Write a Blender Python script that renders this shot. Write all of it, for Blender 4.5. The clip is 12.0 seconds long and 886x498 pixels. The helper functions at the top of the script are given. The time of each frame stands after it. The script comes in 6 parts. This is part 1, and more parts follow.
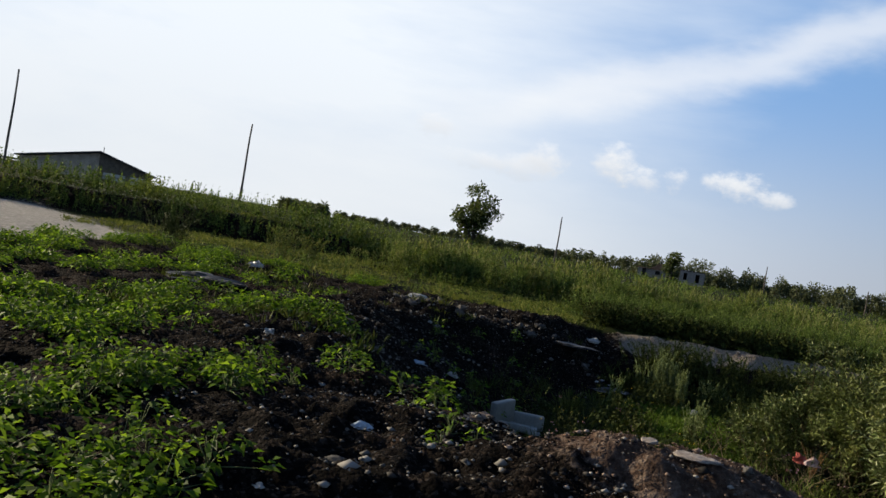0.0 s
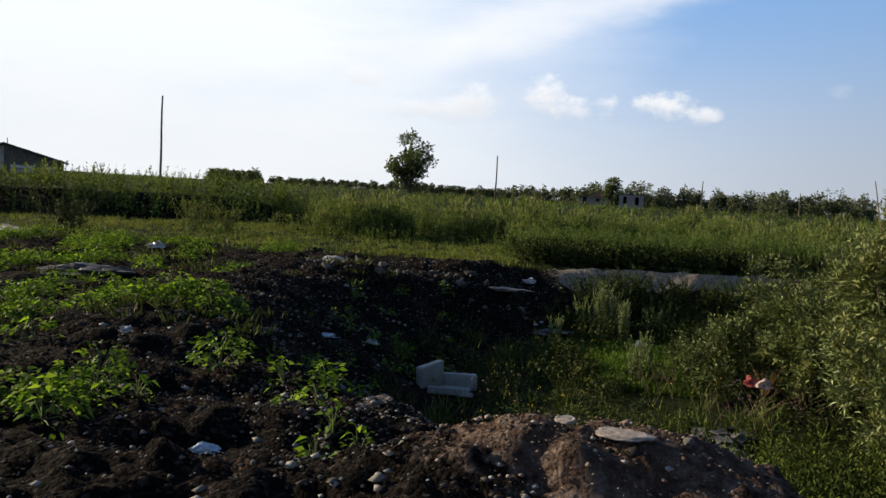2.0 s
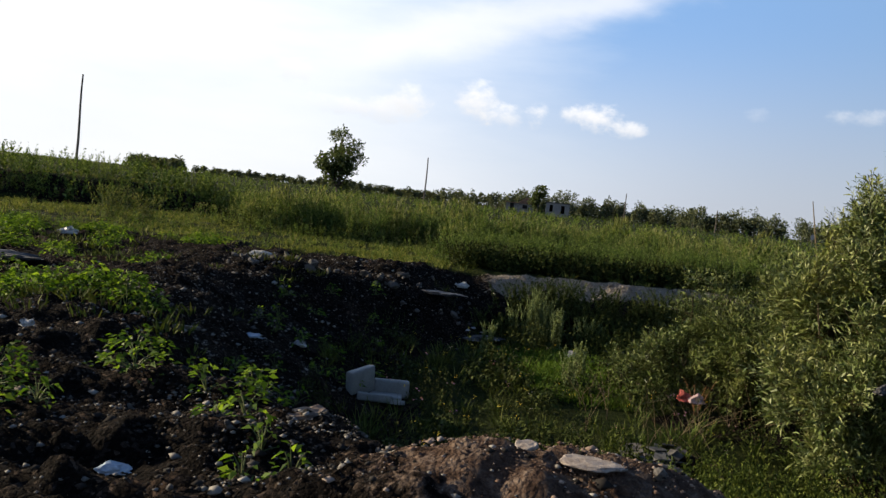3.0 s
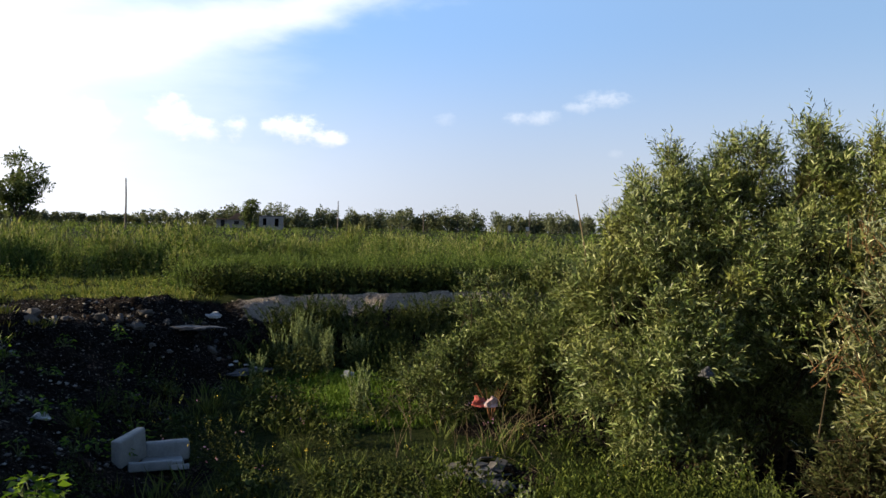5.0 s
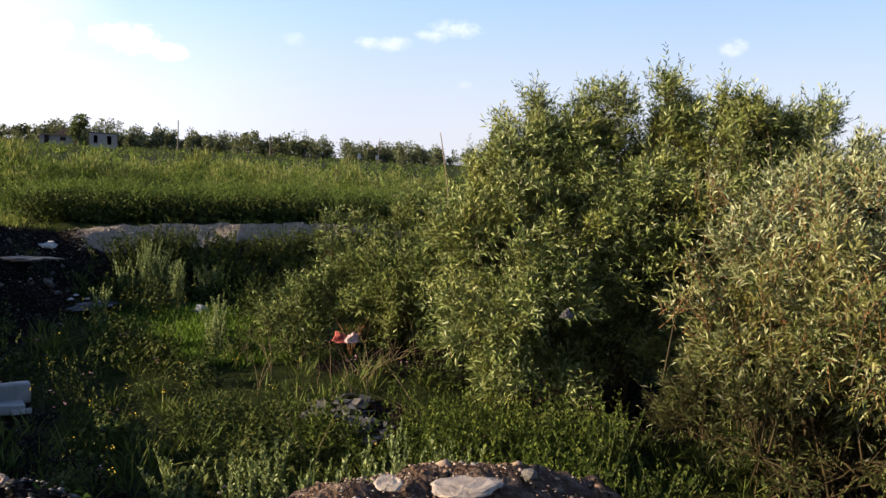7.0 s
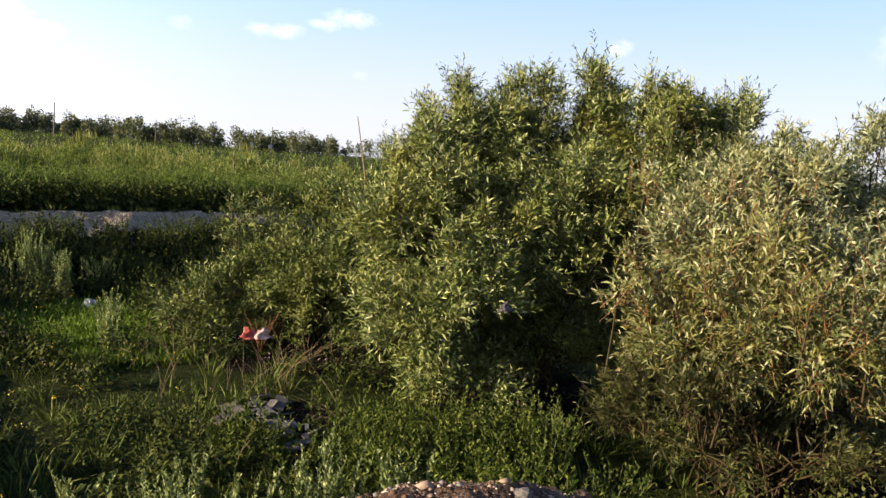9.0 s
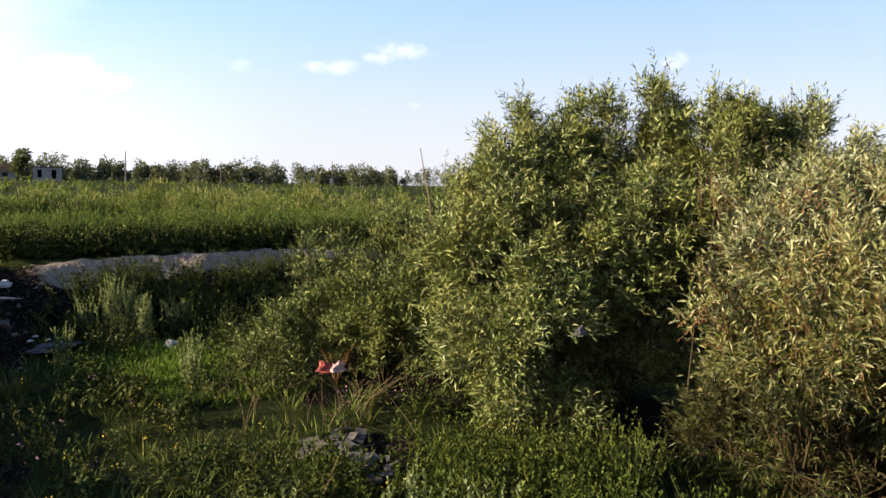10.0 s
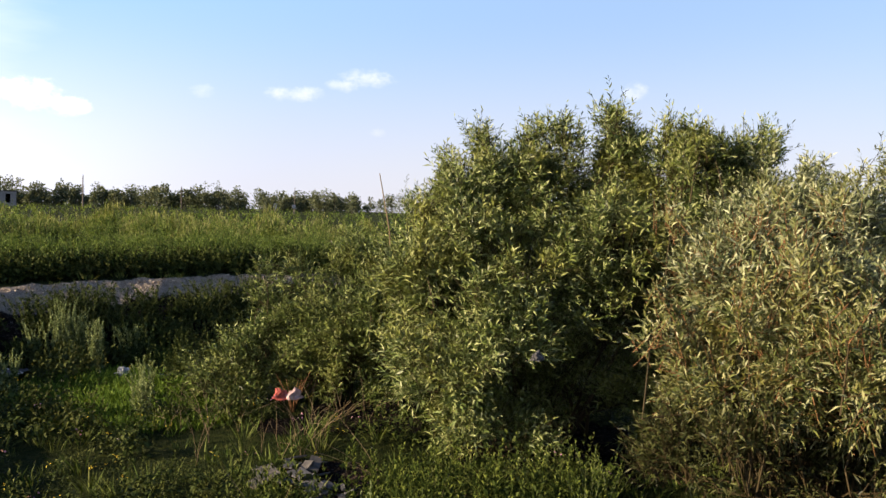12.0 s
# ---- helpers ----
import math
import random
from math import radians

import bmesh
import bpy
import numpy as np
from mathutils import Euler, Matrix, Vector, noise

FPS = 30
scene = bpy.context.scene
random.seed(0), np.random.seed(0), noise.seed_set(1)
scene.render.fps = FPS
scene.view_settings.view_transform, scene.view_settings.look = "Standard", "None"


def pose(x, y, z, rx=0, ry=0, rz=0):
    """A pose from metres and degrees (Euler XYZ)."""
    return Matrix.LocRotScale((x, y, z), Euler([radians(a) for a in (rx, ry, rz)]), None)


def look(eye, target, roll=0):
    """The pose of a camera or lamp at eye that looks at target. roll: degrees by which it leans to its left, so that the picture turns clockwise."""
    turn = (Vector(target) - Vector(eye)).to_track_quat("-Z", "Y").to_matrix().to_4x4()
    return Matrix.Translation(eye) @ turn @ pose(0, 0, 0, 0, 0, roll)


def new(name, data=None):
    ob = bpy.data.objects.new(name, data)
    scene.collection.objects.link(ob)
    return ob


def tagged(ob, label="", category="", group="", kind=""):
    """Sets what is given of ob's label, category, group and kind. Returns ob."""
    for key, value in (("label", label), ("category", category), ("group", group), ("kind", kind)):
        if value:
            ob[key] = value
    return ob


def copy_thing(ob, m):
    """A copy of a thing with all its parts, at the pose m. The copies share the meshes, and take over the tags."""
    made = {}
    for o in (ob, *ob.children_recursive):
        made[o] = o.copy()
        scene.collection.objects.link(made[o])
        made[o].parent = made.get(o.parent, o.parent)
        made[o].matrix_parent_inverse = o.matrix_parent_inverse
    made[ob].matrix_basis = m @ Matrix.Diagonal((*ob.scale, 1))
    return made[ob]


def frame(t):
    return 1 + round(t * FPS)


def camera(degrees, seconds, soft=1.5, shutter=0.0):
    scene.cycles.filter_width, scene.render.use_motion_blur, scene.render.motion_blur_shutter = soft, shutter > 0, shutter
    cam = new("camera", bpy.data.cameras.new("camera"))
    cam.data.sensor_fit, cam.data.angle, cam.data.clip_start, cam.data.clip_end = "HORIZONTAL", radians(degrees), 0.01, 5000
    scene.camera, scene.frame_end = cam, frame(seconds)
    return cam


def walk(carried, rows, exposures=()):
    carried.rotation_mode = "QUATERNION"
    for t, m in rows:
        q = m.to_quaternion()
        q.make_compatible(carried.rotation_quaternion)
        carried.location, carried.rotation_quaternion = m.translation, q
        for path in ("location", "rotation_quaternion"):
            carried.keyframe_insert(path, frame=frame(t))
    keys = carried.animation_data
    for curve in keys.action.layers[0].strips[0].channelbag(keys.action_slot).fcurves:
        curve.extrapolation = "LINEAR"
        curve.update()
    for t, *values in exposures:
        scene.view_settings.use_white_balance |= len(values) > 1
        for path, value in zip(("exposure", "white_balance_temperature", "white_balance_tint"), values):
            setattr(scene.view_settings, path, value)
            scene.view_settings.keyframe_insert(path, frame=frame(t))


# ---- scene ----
cam = camera(59.0, 12.0)
PATH = [
    (0, (0.467, -0.216, 1.767), (0.314, 1.778, 1.737), 10.2),
    (0.3, (0.57, 0.026, 1.78), (0.365, 2.013, 1.679), 8.0),
    (0.5, (0.638, 0.187, 1.789), (0.426, 2.176, 1.747), 8.1),
    (0.7, (0.691, 0.334, 1.795), (0.596, 2.331, 1.731), 12.0),
    (1, (0.771, 0.555, 1.804), (0.857, 2.552, 1.742), 9.1),
    (1.2, (0.837, 0.693, 1.804), (0.905, 2.691, 1.757), 8.2),
    (1.5, (0.936, 0.899, 1.805), (1.018, 2.896, 1.741), 7.1),
    (1.7, (0.953, 0.983, 1.815), (1.016, 2.979, 1.695), 4.5),
    (2, (0.978, 1.11, 1.831), (0.977, 3.105, 1.689), 3.4),
    (2.2, (0.966, 1.197, 1.82), (0.925, 3.192, 1.678), 4.4),
    (2.5, (0.947, 1.328, 1.804), (0.986, 3.325, 1.686), 5.7),
    (2.7, (0.907, 1.424, 1.79), (1.013, 3.418, 1.669), 6.6),
    (4.3, (0.258, 2.394, 1.817), (0.76, 4.326, 1.687), 0.7),
    (4.5, (0.195, 2.519, 1.82), (0.765, 4.434, 1.726), 1.6),
    (4.7, (0.195, 2.654, 1.845), (0.841, 4.543, 1.736), 2.3),
    (4.8, (0.195, 2.721, 1.857), (0.849, 4.61, 1.771), 1.3),
    (5, (0.177, 2.74, 1.781), (1.055, 4.536, 1.733), 1.4),
    (5.2, (0.11, 2.70, 1.80), (1.315, 4.293, 1.696), 0.9),
    (5.3, (0.075, 2.686, 1.814), (1.417, 4.166, 1.711), 0.7),
    (5.5, (0.007, 2.724, 1.886), (1.448, 4.108, 1.791), 2.1),
    (5.7, (-0.013, 2.736, 1.901), (1.434, 4.115, 1.822), 2.0),
    (6, (-0.042, 2.753, 1.923), (1.359, 4.179, 1.855), 0.2),
    (6.2, (-0.035, 2.77, 1.922), (1.338, 4.221, 1.828), 0.3),
    (6.5, (-0.024, 2.796, 1.921), (1.3, 4.291, 1.794), 2.0),
    (6.7, (-0.014, 2.842, 1.912), (1.275, 4.365, 1.769), 2.3),
    (7, (0.002, 2.912, 1.899), (1.21, 4.491, 1.684), 3.5),
    (7.2, (0.001, 3.002, 1.909), (1.184, 4.602, 1.714), 3.6),
    (8.8, (0.035, 3.519, 1.808), (1.417, 4.944, 1.567), 5.6),
    (9, (0.052, 3.525, 1.799), (1.464, 4.925, 1.583), 4.6),
    (9.2, (0.003, 3.52, 1.823), (1.44, 4.897, 1.623), 4.0),
    (9.5, (-0.07, 3.513, 1.858), (1.323, 4.937, 1.681), 2.9),
    (9.8, (-0.053, 3.53, 1.841), (1.266, 5.025, 1.679), 2.0),
    (10, (-0.042, 3.542, 1.83), (1.255, 5.056, 1.67), 1.2),
    (10.2, (-0.036, 3.539, 1.832), (1.275, 5.041, 1.674), 0.6),
    (10.5, (-0.028, 3.534, 1.836), (1.277, 5.041, 1.687), 0.7),
    (10.8, (-0.029, 3.527, 1.828), (1.284, 5.033, 1.723), 0.9),
    (11, (-0.029, 3.523, 1.823), (1.295, 5.019, 1.733), -0.3),
    (11.2, (-0.025, 3.526, 1.829), (1.297, 5.022, 1.71), 0.0),
    (11.5, (-0.019, 3.531, 1.838), (1.291, 5.039, 1.732), 0.4),
    (11.8, (0.006, 3.528, 1.82), (1.332, 5.022, 1.728), 0.9),
    (12, (0.022, 3.526, 1.808), (1.39, 4.981, 1.719), 1.6),
]
EXPOSURES = [(0.0, 0.93, 6200, 8), (2.5, 1.09, 6350, 9), (4.5, 1.36, 6400, 10), (5.5, 1.57, 6350, 10), (6.0, 1.72, 6450, 12), (7.0, 1.80, 6600, 14), (9.0, 1.98, 6700, 15), (10.5, 1.85, 6700, 15), (12.0, 1.78, 6700, 16)]
walk(cam, [(t, look(eye, target, roll)) for t, eye, target, roll in PATH], EXPOSURES)
SKY_STRENGTH, SUN_STRENGTH = 0.05, 5.0
VEIL, CLOUD, CLOUD_BASE = (10.5, 10.5, 10.5, 1), (10.6, 10.3, 10.1, 1), (7.2, 7.3, 7.6, 1)
ZENITH = (0.5, 1.1, 2.8, 1)
SKY_FAR, SKY_NEAR, HAZE_FAR, HAZE = (2.6, 4.0, 6.0, 1), (2.9, 5.0, 8.7, 1), (5.3, 5.2, 5.3, 1), (8.6, 8.6, 8.7, 1)

# ---- world and sun ----
SUN_AZ, SUN_EL = -67.0, 17.5          # degrees from north (y) towards east, and above the horizon


def way(az, el):
    a, e = radians(az), radians(el)
    return Vector((math.sin(a) * math.cos(e), math.cos(a) * math.cos(e), math.sin(e)))


world = bpy.data.worlds.new("sky")
scene.world = world
world.use_nodes = True
WN, WL = world.node_tree.nodes, world.node_tree.links
WN.clear()


def wmath(op, a, b=None, clamp=False):
    n = WN.new("ShaderNodeMath")
    n.operation, n.use_clamp = op, clamp
    for i, v in enumerate((a, b)):
        if v is None:
            continue
        if isinstance(v, (int, float)):
            n.inputs[i].default_value = v
        else:
            WL.new(v, n.inputs[i])
    return n.outputs[0]


def wdot(a, v):
    n = WN.new("ShaderNodeVectorMath")
    n.operation = "DOT_PRODUCT"
    WL.new(a, n.inputs[0])
    n.inputs[1].default_value = v
    return n.outputs["Value"]


def wsmooth(x, lo, hi):
    n = WN.new("ShaderNodeMapRange")
    n.interpolation_type = "SMOOTHSTEP"
    WL.new(x, n.inputs[0])
    n.inputs[1].default_value, n.inputs[2].default_value = lo, hi
    return n.outputs[0]


def wnoise(scale, detail, stretch=(1, 1, 1), rough=0.55):
    m = WN.new("ShaderNodeMapping")
    m.inputs["Scale"].default_value = stretch
    WL.new(SKYDIR, m.inputs[0])
    n = WN.new("ShaderNodeTexNoise")
    n.inputs["Scale"].default_value, n.inputs["Detail"].default_value, n.inputs["Roughness"].default_value = scale, detail, rough
    WL.new(m.outputs[0], n.inputs["Vector"])
    return n.outputs["Fac"]


def wmix(fac, a, b):
    n = WN.new("ShaderNodeMix")
    n.data_type = "RGBA"
    for sock, v in ((n.inputs["Factor"], fac), (n.inputs["A"], a), (n.inputs["B"], b)):
        if isinstance(v, (tuple, float)):
            sock.default_value = v
        else:
            WL.new(v, sock)
    return n.outputs["Result"]


SKYDIR = WN.new("ShaderNodeTexCoord").outputs["Generated"]
sky = WN.new("ShaderNodeTexSky")
sky.sky_type, sky.sun_disc = "NISHITA", False
sky.sun_elevation, sky.sun_rotation = radians(SUN_EL), radians(SUN_AZ)
sky.air_density, sky.dust_density, sky.ozone_density, sky.altitude = 1.0, 0.6, 2.5, 150
tint = WN.new("ShaderNodeMix")
tint.data_type, tint.blend_type = "RGBA", "MULTIPLY"
tint.inputs["Factor"].default_value, tint.inputs["B"].default_value = 1.0, (1.2, 1.2, 1.25, 1)
WL.new(sky.outputs[0], tint.inputs["A"])
# a thin even brightness over the clear blue, stronger on the sun's side
sunward = wdot(SKYDIR, way(SUN_AZ, SUN_EL))
glow = wsmooth(sunward, -0.50, 0.22)
sky_colour = wmix(0.72, tint.outputs["Result"], wmix(glow, SKY_FAR, SKY_NEAR))
# thin high veil that brightens towards the sun, with streaks
streak = wnoise(2.2, 5, (1.0, 2.6, 5.0), 0.6)
veil = wmath("ADD", wsmooth(sunward, 0.10, 0.60), wmath("MULTIPLY", wmath("MULTIPLY", wmath("SUBTRACT", streak, 0.5), 0.9), wsmooth(sunward, 0.0, 0.3)), True)
veil = wmath("MULTIPLY", veil, wsmooth(wdot(SKYDIR, (0, 0, 1)), 0.62, 0.34))
sky_colour = wmix(wmath("MULTIPLY", veil, 0.9), sky_colour, VEIL)
# one long band of cirrus
band = wdot(SKYDIR, (way(-2, 10.0).cross(way(21, 17.2))).normalized())
along = wdot(SKYDIR, way(12, 14.5))
ragged = wmath("ADD", band, wmath("MULTIPLY", wmath("SUBTRACT", wnoise(7, 5, (1, 1.4, 2.5)), 0.5), 0.075))
cirrus = wmath("MULTIPLY", wsmooth(wmath("ABSOLUTE", ragged), 0.045, 0.0), wsmooth(along, 0.93, 0.985))
sky_colour = wmix(wmath("MULTIPLY", cirrus, 0.6), sky_colour, CLOUD)
# the clear sky deepens towards the zenith
zenith = wsmooth(wdot(SKYDIR, (0, 0, 1)), 0.40, 0.80)
sky_colour = wmix(wmath("MULTIPLY", zenith, 0.85), sky_colour, ZENITH)
# haze low over the land
haze = wsmooth(wdot(SKYDIR, (0, 0, 1)), 0.26, 0.0)
sky_colour = wmix(wmath("MULTIPLY", haze, 0.72), sky_colour, wmix(wsmooth(sunward, -0.15, 0.42), HAZE_FAR, HAZE))
# small cumulus: azimuth, elevation, half width, half height (degrees), thickness
puff = wnoise(26, 6, (1, 1, 1.6), 0.62)
puff2 = wnoise(70, 4, (1, 1, 1.4), 0.6)
lump = wmath("ADD", wmath("MULTIPLY", wmath("SUBTRACT", puff, 0.5), 3.6), wmath("MULTIPLY", wmath("SUBTRACT", puff2, 0.5), 1.6))
for az, el, wa, he, thick in ((-6.4, 7.9, 1.3, 0.8, 0.8), (-3.0, 6.0, 2.2, 0.6, 0.6), (0.4, 6.1, 2.4, 0.8, 0.8), (2.0, 6.9, 1.5, 0.9, 0.95), (6.8, 7.3, 1.2, 1.2, 1.0), (8.8, 6.5, 1.3, 0.7, 0.85),
                              (11.1, 6.8, 0.7, 0.7, 0.85), (13.8, 7.0, 1.0, 0.6, 0.8), (15.5, 6.9, 1.5, 0.9, 1.0), (17.5, 6.4, 1.1, 0.5, 0.9), (32.7, 8.2, 1.7, 0.5, 0.36), (35.6, 8.9, 0.9, 0.35, 0.3),
                              (37.4, 9.6, 1.5, 0.55, 0.4), (56.5, 9.0, 0.8, 0.5, 0.35), (73.7, 9.4, 1.2, 1.0, 0.14), (26.0, 8.0, 0.7, 0.4, 0.2), (38.3, 5.7, 0.5, 0.3, 0.12)):
    c = way(az, el)
    east = Vector((math.cos(radians(az)), -math.sin(radians(az)), 0))
    u = wmath("MULTIPLY", wdot(SKYDIR, east), 1 / radians(wa * 1.3))
    v = wmath("MULTIPLY", wdot(SKYDIR, c.cross(east) * (1 if c.cross(east).z > 0 else -1)), 1)
    v = wmath("MULTIPLY", v, 1 / radians(he * 1.25))
    r2 = wmath("ADD", wmath("MULTIPLY", u, u), wmath("MULTIPLY", v, v))
    front = wsmooth(wdot(SKYDIR, c), 0.9, 0.95)
    mask = wsmooth(wmath("SUBTRACT", wmath("ADD", lump, 0.75), r2), -0.5, 1.4)
    shade = wmath("ADD", wmath("MULTIPLY", v, 0.45), 0.55, True)
    body = wmix(shade, CLOUD_BASE, CLOUD)
    sky_colour = wmix(wmath("MULTIPLY", wmath("MULTIPLY", mask, front), thick), sky_colour, body)
background = WN.new("ShaderNodeBackground")
background.inputs["Strength"].default_value = SKY_STRENGTH
WL.new(sky_colour, background.inputs["Color"])
WL.new(background.outputs[0], WN.new("ShaderNodeOutputWorld").inputs["Surface"])

sun = new("sun", bpy.data.lights.new("sun", "SUN"))
sun.data.energy, sun.data.angle, sun.data.color = SUN_STRENGTH, radians(0.6), (1.0, 0.81, 0.55)
sun.matrix_world = look(way(SUN_AZ, SUN_EL) * 60, (0, 0, 0))


# ---- materials ----
def material(name, rough=0.8, metal=0.0, spec=0.5):
    m = bpy.data.materials.new(name)
    m.use_nodes = True
    b = m.node_tree.nodes["Principled BSDF"]
    b.inputs["Roughness"].default_value, b.inputs["Metallic"].default_value = rough, metal
    b.inputs["Specular IOR Level"].default_value = spec
    return m, m.node_tree.nodes, m.node_tree.links, b


def ramp(nodes, links, fac, stops):
    r = nodes.new("ShaderNodeValToRGB")
    while len(r.color_ramp.elements) < len(stops):
        r.color_ramp.elements.new(0.5)
    for e, (p, c) in zip(r.color_ramp.elements, stops):
        e.position, e.color = p, (*c, 1)
    links.new(fac, r.inputs[0])
    return r.outputs[0]


def tex_noise(nodes, links, scale, detail=4, rough=0.6, where="Object"):
    tc = nodes.new("ShaderNodeTexCoord")
    n = nodes.new("ShaderNodeTexNoise")
    n.inputs["Scale"].default_value, n.inputs["Detail"].default_value, n.inputs["Roughness"].default_value = scale, detail, rough
    links.new(tc.outputs[where], n.inputs["Vector"])
    return n.outputs["Fac"]


def blend(nodes, links, fac, a, b, mode="MIX"):
    n = nodes.new("ShaderNodeMix")
    n.data_type, n.blend_type = "RGBA", mode
    for sock, v in ((n.inputs["Factor"], fac), (n.inputs["A"], a), (n.inputs["B"], b)):
        if isinstance(v, (float, int)):
            sock.default_value = v
        elif isinstance(v, tuple):
            sock.default_value = (*v, 1)
        else:
            links.new(v, sock)
    return n.outputs["Result"]


def bump(nodes, links, bsdf, height, strength, dist):
    n = nodes.new("ShaderNodeBump")
    n.inputs["Strength"].default_value, n.inputs["Distance"].default_value = strength, dist
    links.new(height, n.inputs["Height"])
    links.new(n.outputs[0], bsdf.inputs["Normal"])


def leaf_material(name, dark, mid, light, through_light=0.4, patch=None, rough=0.7, spec=0.06):
    """Leaf: each one its own tone, patches of another tint, light shining through."""
    m, N, L, b = material(name, rough, 0, spec)
    g = N.new("ShaderNodeNewGeometry")
    col = ramp(N, L, g.outputs["Random Per Island"], ((0.0, dark), (0.5, mid), (1.0, light)))
    if patch:
        n = tex_noise(N, L, patch[1], 3)
        f = N.new("ShaderNodeMapRange")
        L.new(n, f.inputs[0])
        f.inputs[1].default_value, f.inputs[2].default_value, f.inputs[4].default_value = 0.46, 0.66, 0.5
        col = blend(N, L, f.outputs[0], col, patch[0])
    L.new(col, b.inputs["Base Color"])
    t = N.new("ShaderNodeBsdfTranslucent")
    tint = blend(N, L, 1.0, col, (1.15, 1.1, 0.55), "MULTIPLY")
    L.new(tint, t.inputs["Color"])
    mix = N.new("ShaderNodeMixShader")
    mix.inputs[0].default_value = through_light
    L.new(b.outputs[0], mix.inputs[1])
    L.new(t.outputs[0], mix.inputs[2])
    L.new(mix.outputs[0], N["Material Output"].inputs["Surface"])
    return m


def plain(name, a, c, scale=6, rough=0.8, metal=0.0, depth=0.01, strength=0.5, spec=0.15, per_object=0.0):
    """Two tones mixed by coarse and fine noise, with relief."""
    m, N, L, b = material(name, rough, metal, spec)
    n1, n2 = tex_noise(N, L, scale, 5), tex_noise(N, L, scale * 7, 3)
    s = N.new("ShaderNodeMath")
    s.operation = "MULTIPLY_ADD"
    L.new(n2, s.inputs[0])
    s.inputs[1].default_value = 0.45
    half = N.new("ShaderNodeMath")
    half.operation = "MULTIPLY"
    L.new(n1, half.inputs[0])
    half.inputs[1].default_value = 0.6
    L.new(half.outputs[0], s.inputs[2])
    col = ramp(N, L, s.outputs[0], ((0.38, a), (0.68, c)))
    if per_object:
        oi = N.new("ShaderNodeObjectInfo")
        hsv = N.new("ShaderNodeHueSaturation")
        k = N.new("ShaderNodeMapRange")
        L.new(oi.outputs["Random"], k.inputs[0])
        k.inputs[3].default_value, k.inputs[4].default_value = 1 - per_object, 1 + per_object
        L.new(k.outputs[0], hsv.inputs["Value"])
        L.new(col, hsv.inputs["Color"])
        col = hsv.outputs[0]
    L.new(col, b.inputs["Base Color"])
    bump(N, L, b, s.outputs[0], strength, depth)
    return m


